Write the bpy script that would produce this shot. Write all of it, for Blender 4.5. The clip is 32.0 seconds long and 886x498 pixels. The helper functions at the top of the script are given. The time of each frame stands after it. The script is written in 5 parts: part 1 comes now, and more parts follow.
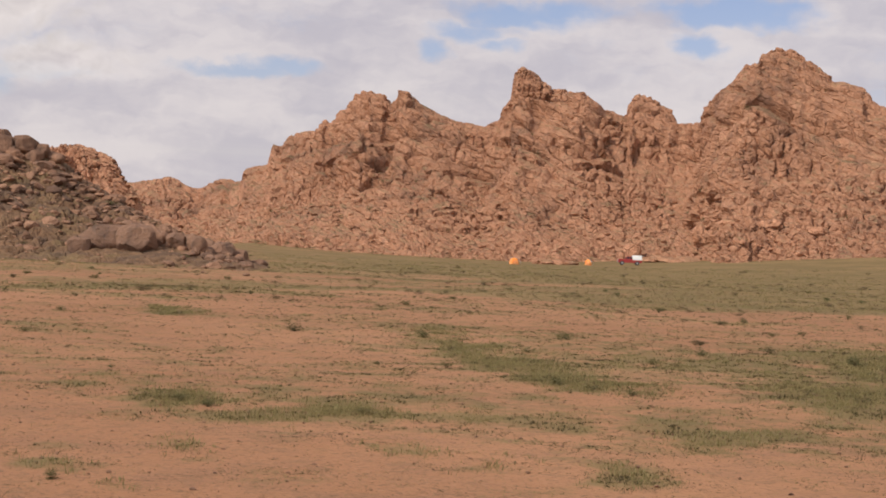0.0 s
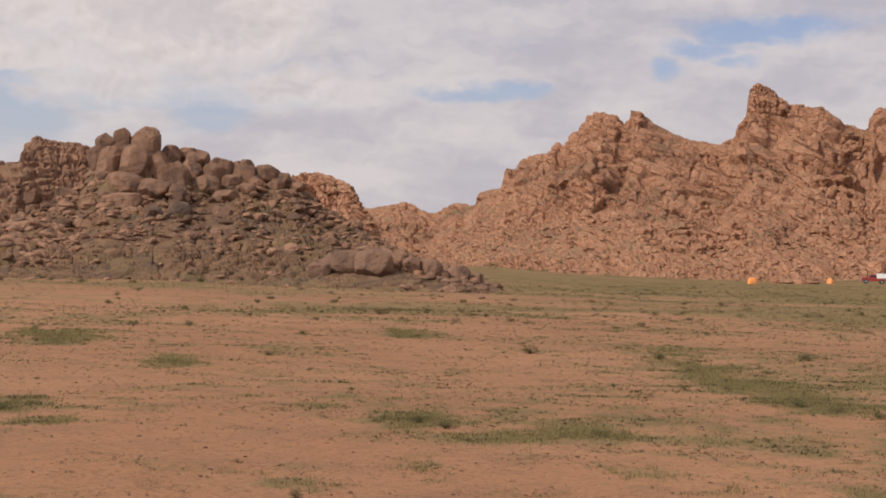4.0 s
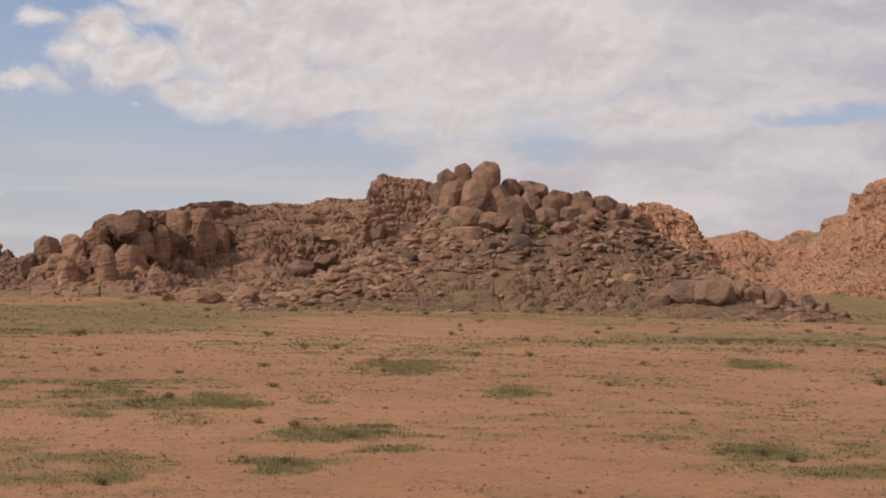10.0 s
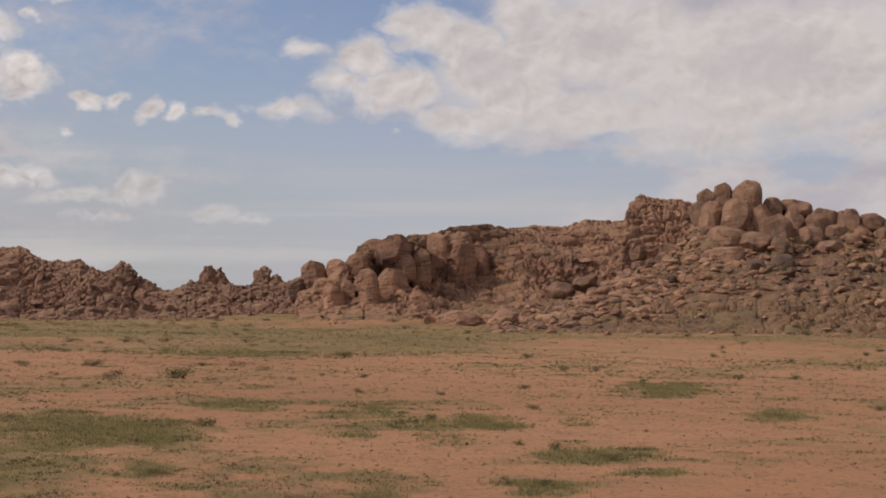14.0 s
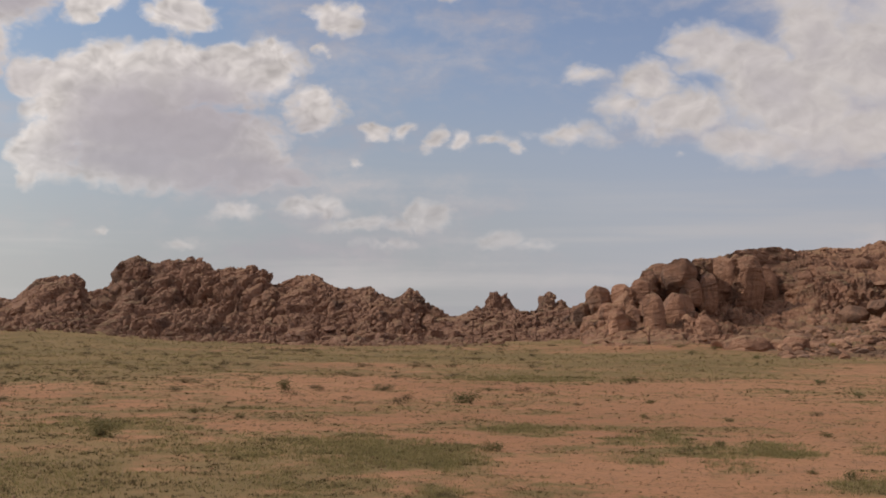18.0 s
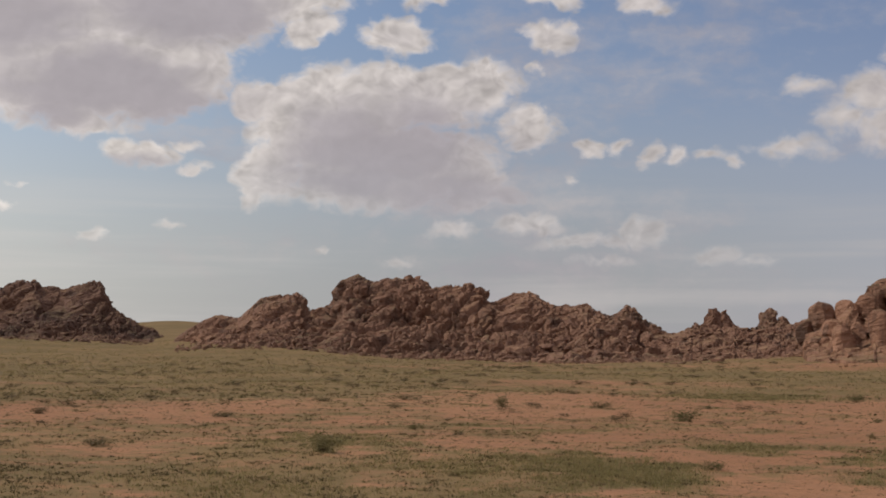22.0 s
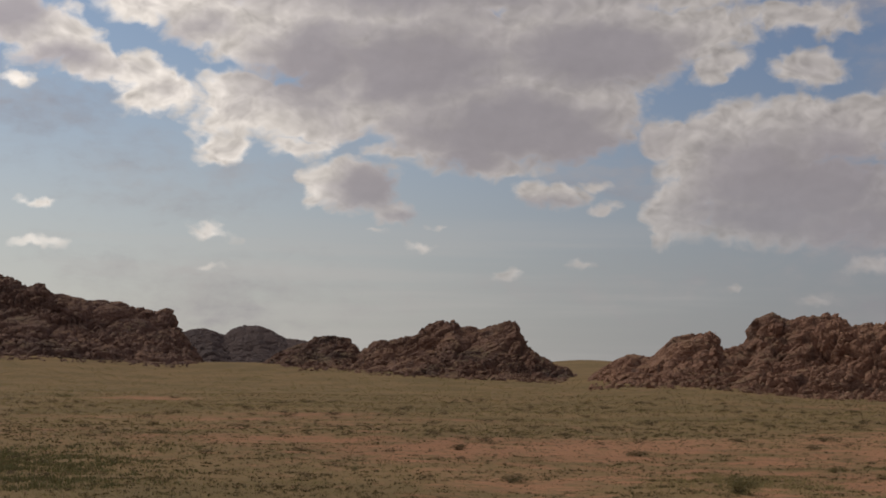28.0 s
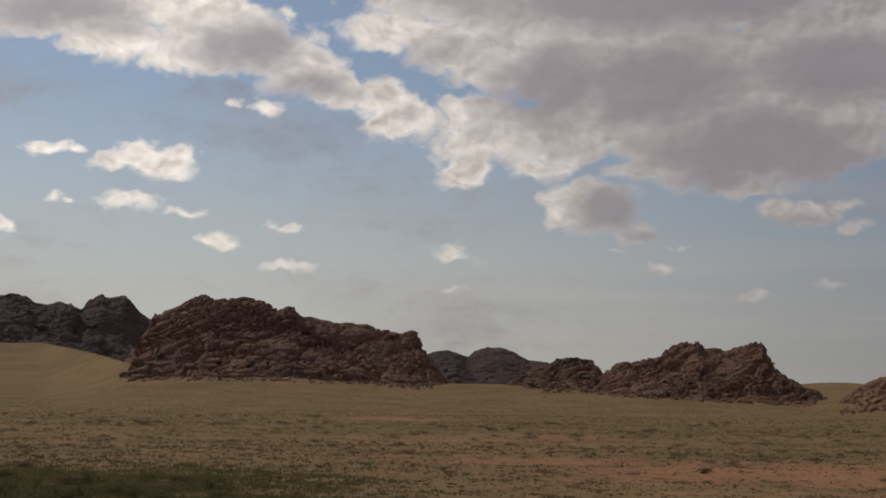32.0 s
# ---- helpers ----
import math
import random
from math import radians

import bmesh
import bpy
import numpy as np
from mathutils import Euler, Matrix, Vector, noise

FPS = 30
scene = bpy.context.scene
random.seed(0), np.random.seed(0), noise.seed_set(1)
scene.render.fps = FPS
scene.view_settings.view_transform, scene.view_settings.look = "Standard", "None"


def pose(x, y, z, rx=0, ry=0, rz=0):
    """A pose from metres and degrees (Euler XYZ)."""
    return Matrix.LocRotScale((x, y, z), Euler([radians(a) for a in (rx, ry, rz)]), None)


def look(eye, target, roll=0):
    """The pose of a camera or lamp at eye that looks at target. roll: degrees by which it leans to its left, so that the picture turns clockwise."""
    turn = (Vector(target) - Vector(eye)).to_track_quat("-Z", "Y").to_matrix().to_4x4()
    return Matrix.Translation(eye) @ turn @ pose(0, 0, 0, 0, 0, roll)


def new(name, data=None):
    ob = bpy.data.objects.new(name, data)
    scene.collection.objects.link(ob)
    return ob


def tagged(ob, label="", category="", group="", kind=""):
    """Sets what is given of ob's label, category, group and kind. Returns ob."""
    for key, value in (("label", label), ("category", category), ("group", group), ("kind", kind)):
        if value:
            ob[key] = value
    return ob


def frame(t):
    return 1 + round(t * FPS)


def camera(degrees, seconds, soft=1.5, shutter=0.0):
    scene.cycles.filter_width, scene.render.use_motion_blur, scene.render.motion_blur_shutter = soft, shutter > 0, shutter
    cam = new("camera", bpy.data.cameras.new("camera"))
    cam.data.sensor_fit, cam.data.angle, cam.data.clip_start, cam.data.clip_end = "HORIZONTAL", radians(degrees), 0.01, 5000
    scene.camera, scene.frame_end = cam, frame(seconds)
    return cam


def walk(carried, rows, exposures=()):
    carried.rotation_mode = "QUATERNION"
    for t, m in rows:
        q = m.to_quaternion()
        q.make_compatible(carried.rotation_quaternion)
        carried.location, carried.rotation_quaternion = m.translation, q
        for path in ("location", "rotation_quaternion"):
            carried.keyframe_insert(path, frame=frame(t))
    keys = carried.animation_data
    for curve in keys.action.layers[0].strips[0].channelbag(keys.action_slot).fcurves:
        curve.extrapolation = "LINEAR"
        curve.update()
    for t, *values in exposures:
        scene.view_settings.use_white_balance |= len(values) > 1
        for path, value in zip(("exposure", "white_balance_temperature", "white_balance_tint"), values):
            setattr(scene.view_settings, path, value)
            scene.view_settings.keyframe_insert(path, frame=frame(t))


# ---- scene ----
cam = camera(32.7, 32.0, soft=1.8)

EYE = (0.0, 0.0, 1.7)


def view(bearing, pitch, roll):
    """The camera at its one standing place; bearing in degrees to the left of north."""
    b, p = radians(bearing), radians(pitch)
    way = Vector((-math.sin(b) * math.cos(p), math.cos(b) * math.cos(p), math.sin(p)))
    return look(EYE, Vector(EYE) + way * 10, roll)


walk(cam, [(t, view(b, p, r)) for t, b, p, r in (
    (0.0, 0.01, 0.19, 2.39),
    (0.5, 1.23, 0.25, 2.17),
    (1.0, 2.47, 0.33, 2.09),
    (1.5, 3.64, 0.39, 1.98),
    (2.0, 4.87, 0.48, 1.93),
    (2.5, 6.23, 0.57, 1.83),
    (3.0, 7.13, 0.65, 1.74),
    (3.5, 7.87, 0.67, 1.73),
    (4.0, 8.90, 0.72, 1.63),
    (4.5, 10.25, 0.81, 1.55),
    (6.5, 13.85, 1.03, 1.38),
    (7.0, 14.94, 1.12, 1.34),
    (7.5, 15.81, 1.18, 1.33),
    (8.0, 17.05, 1.25, 1.20),
    (8.5, 18.41, 1.35, 1.19),
    (9.0, 19.64, 1.45, 1.12),
    (9.5, 20.56, 1.52, 1.10),
    (10.0, 21.72, 1.59, 1.01),
    (10.5, 22.57, 1.64, 1.00),
    (11.0, 23.95, 1.71, 0.97),
    (11.5, 24.97, 1.80, 0.94),
    (12.0, 26.35, 1.90, 0.82),
    (12.5, 27.47, 1.99, 0.86),
    (13.0, 28.59, 2.06, 0.78),
    (13.5, 29.71, 2.15, 0.77),
    (14.0, 31.52, 2.28, 0.74),
    (14.5, 32.60, 2.38, 0.68),
    (15.0, 34.29, 2.52, 0.60),
    (15.5, 36.38, 2.69, 0.53),
    (17.5, 40.98, 3.05, 0.54),
    (18.0, 42.29, 3.12, 0.56),
    (18.5, 43.50, 3.21, 0.53),
    (19.0, 44.45, 3.29, 0.56),
    (19.5, 45.58, 3.37, 0.54),
    (20.0, 46.73, 3.46, 0.50),
    (20.5, 47.17, 3.51, 0.45),
    (21.0, 47.64, 3.54, 0.50),
    (21.5, 48.85, 3.59, 0.48),
    (22.0, 50.49, 3.70, 0.51),
    (22.5, 51.52, 3.82, 0.52),
    (23.0, 53.16, 3.96, 0.50),
    (23.5, 54.45, 4.08, 0.57),
    (24.0, 56.19, 4.22, 0.56),
    (24.5, 57.68, 4.35, 0.60),
    (25.0, 58.87, 4.47, 0.63),
    (25.5, 59.68, 4.54, 0.63),
    (26.0, 60.89, 4.62, 0.63),
    (26.5, 62.55, 4.74, 0.69),
    (28.5, 67.05, 5.09, 0.80),
    (29.0, 68.22, 5.19, 0.85),
    (29.5, 69.56, 5.29, 0.88),
    (30.0, 70.73, 5.38, 0.91),
    (30.5, 71.77, 5.45, 0.91),
    (31.0, 72.94, 5.52, 1.00),
    (31.5, 74.37, 5.61, 0.98),
    (32.0, 75.24, 5.69, 1.01),
)], exposures=[(t, e, 6650, 13) for t, e in ((0, 0.0), (4, -0.12), (9, -0.14), (15, -0.36), (21, -0.5), (26, -0.86), (32, -1.2))])

# ---- world and sun ----
SUN_BEARING, SUN_HEIGHT = 129, 42


def polar(bearing, r, z=0.0):
    b = radians(bearing)
    return Vector((-r * math.sin(b), r * math.cos(b), z))


sun = new("sun", bpy.data.lights.new("sun", "SUN"))
sun.data.energy, sun.data.angle, sun.data.color = 3.3, radians(0.6), (1.0, 0.905, 0.775)
sun.matrix_world = look(polar(SUN_BEARING, 100 * math.cos(radians(SUN_HEIGHT)), 100 * math.sin(radians(SUN_HEIGHT))), (0, 0, 0))

class Net:
    """Short hand for building node trees."""

    def __init__(self, tree):
        self.tree = tree

    def node(self, kind, _out=0, **values):
        n = self.tree.nodes.new("ShaderNode" + kind)
        for key, value in values.items():
            if key.startswith("i_"):
                self.put(n.inputs[key[2:].replace("_", " ")], value)
            elif key.startswith("n_"):
                self.put(n.inputs[int(key[2:])], value)
            else:
                setattr(n, key, value)
        return n

    def put(self, socket, value):
        if isinstance(value, bpy.types.NodeSocket):
            self.tree.links.new(value, socket)
        else:
            socket.default_value = value

    def math(self, op, a, b=0.0, c=0.0, clamp=False):
        return self.node("Math", operation=op, use_clamp=clamp, n_0=a, n_1=b, n_2=c).outputs[0]

    def smooth(self, v, lo, hi, to0=0.0, to1=1.0):
        n = self.node("MapRange", interpolation_type="SMOOTHSTEP", i_Value=v, i_From_Min=lo, i_From_Max=hi, i_To_Min=to0, i_To_Max=to1)
        return n.outputs[0]

    def mix(self, f, a, b, blend="MIX"):
        n = self.node("MixRGB", blend_type=blend, n_0=f, n_1=a, n_2=b)
        return n.outputs[0]

    def noise(self, vec, scale, detail=4.0, rough=0.55, distort=0.0):
        return self.node("TexNoise", i_Vector=vec, i_Scale=scale, i_Detail=detail, i_Roughness=rough, i_Distortion=distort).outputs[0]

    def scaled(self, vec, s):
        return self.node("VectorMath", operation="MULTIPLY", n_0=vec, n_1=s).outputs[0]


world = bpy.data.worlds.new("sky")
scene.world = world
world.use_nodes = True
world.node_tree.nodes.clear()
W = Net(world.node_tree)
sky = W.node("TexSky", sky_type="NISHITA", sun_disc=False, sun_elevation=radians(SUN_HEIGHT), sun_rotation=radians(-SUN_BEARING), altitude=1300, dust_density=2.5, air_density=1.0, ozone_density=1.5).outputs[0]
coord = W.node("TexCoord").outputs["Generated"]
axes = W.node("SeparateXYZ", n_0=coord).outputs
bearing = W.math("MULTIPLY", W.math("ARCTAN2", W.math("MULTIPLY", axes[0], -1.0), axes[1]), 180 / math.pi)
height = W.math("MULTIPLY", W.math("ARCSINE", axes[2]), 180 / math.pi)
flat = W.node("CombineXYZ", n_0=bearing, n_1=height, n_2=0.0).outputs[0]
n_fine = W.noise(W.scaled(flat, (0.8, 1.2, 1)), 1.0, 5.0, 0.6)

BODY, CORE, HOLE = [], [], []


def puffs(where, *ovals):
    """Adds the ovals of a cloud: bearing, height, half width and half height in degrees."""
    where.extend(ovals)


# the torn bank towards the sun
puffs(BODY, (90.04, 14.23, 4.05, 1.32), (87.93, 13.27, 2.56, 0.89), (85.18, 12.92, 2.24, 1.06), (82.85, 13.35, 2.34, 1.38), (80.88, 12.39, 1.92, 1.28), (79.35, 11.7, 1.17, 0.89), (81.37, 14.36, 0.55, 0.38), (94.43, 13.74, 2.98, 1.17), (97.15, 14.05, 3.41, 1.28), (85.23, 14.26, 2.98, 0.85))
# the great cloud
puffs(BODY, (77.2, 13.8, 2.34, 0.89), (74.62, 13.2, 2.56, 1.28), (72.04, 13.09, 3.19, 1.92), (76.9, 10.7, 1.92, 1.02), (77.76, 11.38, 1.17, 0.85), (73.91, 10.29, 1.92, 1.49), (74.51, 8.75, 1.17, 0.6), (71.11, 10.16, 2.77, 1.49), (71.4, 8.77, 1.28, 0.47), (67.68, 12.35, 4.9, 3.19))
puffs(BODY, (64.6, 9.84, 4.9, 2.02), (61.37, 10.27, 3.19, 2.02), (60.74, 12.79, 4.69, 2.13), (56.68, 13.14, 2.56, 1.17), (55.43, 11.96, 1.06, 0.6), (52.33, 11.76, 1.49, 0.75), (52.52, 13.6, 2.13, 0.6), (68.05, 8.69, 1.28, 0.47), (64.15, 8.18, 2.34, 0.51), (69.04, 15.67, 10.65, 2.34))
puffs(BODY, (57.1, 15.62, 5.33, 1.92))
# the small cumulus below it
puffs(BODY, (69.54, 7.43, 1.87, 1.28), (67.91, 6.43, 1.17, 0.51), (71.05, 7.18, 0.51, 0.81), (66.28, 5.81, 0.55, 0.17), (68.55, 5.73, 0.43, 0.13), (62.64, 7.19, 0.85, 0.64), (61.46, 6.98, 1.06, 0.53), (60.18, 7.34, 0.64, 0.26), (60.07, 6.49, 0.6, 0.19))
# the western heap
puffs(BODY, (55.22, 8.46, 2.98, 2.13), (51.99, 9.41, 4.26, 1.41), (49.43, 10.12, 2.34, 0.89), (52.63, 6.76, 4.58, 1.87), (49.23, 6, 2.02, 0.98), (56.93, 6.52, 1.45, 1.38), (57.49, 9.19, 1.24, 1.02), (47.22, 8.41, 1.24, 0.89), (48.49, 6.42, 0.53, 0.17), (57.78, 5.76, 0.53, 0.64))
# loose scraps above the ridge
puffs(BODY, (52.43, 11.63, 1.45, 0.68), (51.47, 13.29, 1.28, 0.47), (46.05, 13.26, 1.28, 0.55), (46.48, 11.62, 1.11, 0.68), (42.76, 12.82, 1.28, 0.55), (47.01, 10.49, 0.32, 0.21), (55.89, 11.74, 1.06, 0.6), (44.92, 7.5, 0.53, 0.32), (43.84, 7.59, 0.55, 0.38), (42.65, 7.26, 0.38, 0.47))
puffs(BODY, (41.64, 7.27, 0.43, 0.38), (40.35, 7.21, 0.77, 0.3), (39.64, 7, 0.38, 0.34), (46.26, 11.6, 0.96, 0.68), (52.26, 11.64, 1.49, 0.64), (46.85, 10.43, 0.3, 0.19), (45.77, 6.2, 0.3, 0.15))
# low heaps on the skyline
puffs(BODY, (50.02, 4.39, 1.28, 0.38), (47.04, 4.65, 1.49, 0.43), (45.31, 4.03, 1.45, 0.34), (42.95, 4.35, 0.94, 0.7), (44.02, 3.98, 0.85, 0.38), (44.44, 3.22, 0.96, 0.21), (40.37, 3.51, 1.17, 0.47), (38.87, 3.26, 0.85, 0.26), (52.11, 3.16, 0.53, 0.17), (54.93, 3.59, 0.34, 0.15))
# the flock to the north-west
puffs(BODY, (37.4, 7.42, 1.49, 0.6), (36.87, 9.74, 0.98, 0.43), (34.64, 9.39, 1.32, 0.98), (35.49, 8.46, 1.28, 0.64), (34.01, 7.66, 1.17, 0.55), (32.75, 10.81, 1.28, 0.98), (32.55, 8.31, 1.7, 0.98), (30.48, 9.72, 1.92, 1.6), (30.9, 7.03, 2.02, 0.85), (28.44, 10.67, 1.92, 2.34))
puffs(BODY, (28.45, 8.01, 1.92, 1.28), (33.28, 6.6, 0.38, 0.17), (36.77, 9.72, 0.94, 0.4), (34.63, 9.79, 1.06, 0.64), (33.75, 8.29, 1.7, 0.98), (31.63, 10.34, 2.24, 1.17), (29.46, 9, 3.19, 1.81), (30.93, 6.43, 1.28, 0.55), (25.6, 10.08, 4.26, 2.24), (26.21, 7.44, 3.19, 1.17))
puffs(BODY, (19.02, 9.19, 6.82, 2.77), (21.31, 6.49, 5.96, 1.02), (14.72, 6.64, 4.26, 1.28))
# small low puffs
puffs(BODY, (74.96, 5.46, 0.85, 0.32), (74.83, 4.22, 0.64, 0.17), (66.69, 5.06, 0.68, 0.21), (63.52, 4.09, 0.51, 0.19), (61.03, 4.5, 0.72, 0.28), (81.08, 6.41, 1.15, 0.28), (83.89, 5.8, 0.72, 0.28), (81.14, 4.88, 1.02, 0.21), (87.13, 7.17, 1.06, 0.32), (84.87, 6.9, 0.85, 0.17))
puffs(BODY, (87.6, 8.6, 1.28, 0.38), (86.07, 8.72, 1.66, 0.72), (83.19, 10.96, 0.51, 0.23), (81.96, 10.81, 0.51, 0.26), (89.13, 8.96, 0.85, 0.19), (89.89, 7.06, 0.47, 0.21), (91.7, 6.12, 0.43, 0.43), (89.04, 6.98, 0.3, 0.13), (90.22, 9.03, 0.96, 0.26), (66.7, 5.03, 0.68, 0.19))
puffs(BODY, (63.5, 3.97, 0.55, 0.19), (61.16, 4.46, 0.68, 0.26), (74.41, 8.32, 1.06, 0.38))
# the torn bank towards the sun
puffs(CORE, (90.24, 14.02, 3.19, 0.96), (82.52, 13.05, 2.02, 0.89), (80.54, 11.77, 1.28, 0.55), (95.03, 13.88, 2.77, 0.85))
# the great cloud
puffs(CORE, (63.3, 9.53, 4.58, 1.6), (67.23, 11.94, 3.62, 1.92), (71.14, 11.64, 2.34, 1.6), (60.3, 12.16, 3.19, 1.49), (65.24, 8.45, 1.81, 0.68), (75.47, 12.95, 1.06, 0.53), (66.85, 15.71, 8.52, 1.92))
# the small cumulus below it
puffs(CORE, (68.78, 7.12, 1.32, 0.94), (67.69, 6.32, 0.89, 0.38), (61.78, 6.76, 1.06, 0.21))
# the western heap
puffs(CORE, (52.2, 7.39, 3.73, 1.6), (50.28, 6.01, 2.56, 0.89), (53.91, 6.22, 2.56, 0.96))
# blue holes in the northern sheet of cloud
puffs(HOLE, (30.62, 8.64, 0.96, 0.55), (32.78, 9.4, 0.72, 0.3), (33.69, 5.66, 3.62, 1.02), (30.01, 4.88, 3.62, 0.72), (26.05, 5.13, 2.34, 0.85), (17.94, 5.45, 0.89, 0.43), (18.17, 6.3, 1.06, 0.17), (21.6, 5.9, 1.28, 0.21), (6.53, 6.82, 0.85, 0.17), (34.04, 3.89, 4.26, 0.64))
puffs(HOLE, (24.18, 6.56, 1.28, 0.19), (-2.39, 8.98, 1.92, 0.34), (-10.88, 9.34, 2.02, 0.51), (17.77, 5.27, 0.77, 0.38), (19.22, 6.35, 1.17, 0.3), (15.56, 6.17, 1.06, 0.17), (7.8, 6.62, 1.17, 0.15), (-1.58, 7.92, 0.51, 0.21), (-9.3, 8.22, 0.47, 0.26), (0.67, 7.69, 0.6, 0.32))
puffs(HOLE, (-0.85, 8.39, 1.28, 0.3), (-2.11, 8.85, 1.49, 0.26), (-3.92, 9.25, 1.28, 0.21), (-1.83, 7.96, 0.47, 0.15))


def bend(vec, scale, detail, amount):
    """Moves places of the sky by a noise, in degrees."""
    n = W.node("TexNoise", i_Vector=W.scaled(flat, scale), i_Scale=1.0, i_Detail=detail, i_Roughness=0.55).outputs[1]
    n = W.node("VectorMath", operation="SUBTRACT", n_0=n, n_1=(0.5, 0.5, 0.5)).outputs[0]
    return W.node("VectorMath", operation="MULTIPLY_ADD", n_0=n, n_1=amount, n_2=vec).outputs[0]


drift = bend(flat, (0.5, 0.7, 1), 2.0, (1.5, 0.9, 0))
bent = bend(drift, (1.3, 1.7, 1), 5.0, (1.0, 0.6, 0))


def oval_field(ovals, spread=1.0):
    """How deep inside the nearest oval each place of the sky lies, in degrees; below zero outside."""
    total = None
    for b, e, wide, high in ovals:
        deep = min(wide, high) ** 0.6 * spread
        o = W.node("VectorMath", operation="MULTIPLY_ADD", n_0=bent, n_1=(1 / wide, 1 / high, 0), n_2=(-b / wide, -e / high, 0)).outputs[0]
        d = W.math("MULTIPLY_ADD", W.node("VectorMath", operation="LENGTH", n_0=o).outputs["Value"], -deep, deep)
        total = d if total is None else W.math("MAXIMUM", total, d)
    return total


def billow(shift):
    """Cauliflower heads of cumulus at three sizes; shift in degrees."""
    p = W.node("VectorMath", operation="ADD", n_0=drift, n_1=shift).outputs[0]
    v = [W.node("TexVoronoi", feature="SMOOTH_F1", i_Vector=W.scaled(p, (k, 1.3 * k, 1)), i_Scale=1.0, i_Smoothness=0.4).outputs[0] for k in (0.7, 1.7, 4.0)]
    return W.math("ADD", W.math("ADD", W.math("MULTIPLY", v[0], -0.5), W.math("MULTIPLY", v[1], -0.3)), W.math("MULTIPLY", v[2], -0.16))


heads = billow((0.0, 0.0, 0.0))
relief = W.math("SUBTRACT", heads, billow((0.22, 0.26, 0.0)))
deep = W.math("ADD", oval_field(BODY), W.math("MULTIPLY_ADD", heads, 0.9, 0.46))
wool = W.smooth(bearing, 24.0, 48.0)
alpha = W.smooth(deep, -0.08, W.smooth(bearing, 22.0, 50.0, 0.85, 0.36))
fold = W.noise(W.scaled(drift, (0.28, 0.5, 1)), 1.0, 3.0, 0.5)
core = W.math("ADD", oval_field(CORE, 1.2), W.math("MULTIPLY", W.math("SUBTRACT", fold, 0.5), 2.6))
thick = W.smooth(core, -1.1, 0.9)
thick = W.math("MAXIMUM", thick, W.math("MULTIPLY", W.smooth(W.math("ADD", deep, W.math("MULTIPLY", W.math("SUBTRACT", fold, 0.5), 1.5)), 0.3, 1.6), 0.5))
glow = W.smooth(bearing, 20.0, 85.0)
lit = W.mix(W.smooth(bearing, 42.0, 92.0), (7.7, 7.25, 7.0, 1), (13.2, 12.4, 11.2, 1))
dull = W.mix(glow, (5.35, 5.0, 5.35, 1), (5.7, 5.3, 5.5, 1))
white = W.mix(thick, lit, dull)
# heads stand out on the sunny sides, the bases are smooth
form = W.math("MULTIPLY", W.math("SUBTRACT", 1.15, thick), W.math("MULTIPLY", relief, W.math("MULTIPLY_ADD", wool, -0.55, -0.3)))
rim = W.smooth(deep, 0.55, 0.1, 0.0, 0.10)
shade = W.math("ADD", W.math("ADD", 1.0, form), W.math("ADD", rim, W.math("MULTIPLY", W.math("SUBTRACT", fold, 0.5), 0.22)))
shade = W.math("MULTIPLY", shade, W.smooth(bearing, 60.0, 90.0, 1.0, 1.45))
white = W.mix(1.0, white, W.node("CombineXYZ", n_0=shade, n_1=shade, n_2=shade).outputs[0], "MULTIPLY")

# a veil of thin high cloud, closed towards the north but for some holes
veil_n = W.math("ADD", W.math("MULTIPLY", W.noise(W.scaled(bent, (0.07, 0.22, 1)), 1.0, 5.0, 0.6), 0.8), W.math("MULTIPLY", n_fine, 0.2))
sheet = W.math("ADD", W.smooth(bearing, 18.0, 36.0, 0.24, 0.01), W.smooth(bearing, 44.0, 60.0, 0.0, -0.06))
open_sky = W.smooth(oval_field(HOLE), -0.8, 0.4, 0.0, 0.30)
veil = W.smooth(W.math("SUBTRACT", W.math("ADD", veil_n, sheet), open_sky), 0.44, 0.70)
veil_tone = W.mix(W.smooth(W.math("ADD", W.noise(W.scaled(bent, (0.12, 0.35, 1)), 1.3, 5.0, 0.55), W.math("MULTIPLY", relief, -0.1)), 0.34, 0.66), (5.4, 5.15, 5.6, 1), (7.3, 6.85, 6.8, 1))
haze = W.smooth(height, 0.0, W.smooth(bearing, 30.0, 60.0, 12.5, 14.0), 0.93, 0.2)
mist = W.mix(W.smooth(bearing, 47.0, 88.0), (4.95, 5.1, 5.25, 1), (10.6, 10.4, 9.4, 1))
mist = W.mix(W.smooth(bearing, 46.0, 32.0), mist, (5.5, 5.65, 6.1, 1))
base = W.mix(haze, W.mix(1.0, sky, W.mix(glow, (1.0, 1.04, 1.22, 1), (1.36, 1.58, 1.68, 1)), "MULTIPLY"), mist)
base = W.mix(W.math("MULTIPLY", veil, 0.9), base, veil_tone)
streaks = W.smooth(W.noise(W.scaled(flat, (0.05, 0.8, 1)), 1.0, 4.0, 0.5), 0.45, 0.7, 0.0, 0.5)
base = W.mix(W.math("MULTIPLY", streaks, W.smooth(height, 7.5, 3.0)), base, W.mix(glow, (6.4, 6.2, 6.2, 1), (9.6, 9.4, 9.0, 1)))
low_fade = W.smooth(height, 0.5, 8.5, 0.3, 0.96)
final = W.mix(W.math("MULTIPLY", alpha, low_fade), base, white)
back = W.node("Background", i_Color=final, i_Strength=0.1)
W.tree.links.new(back.outputs[0], W.node("OutputWorld").inputs[0])


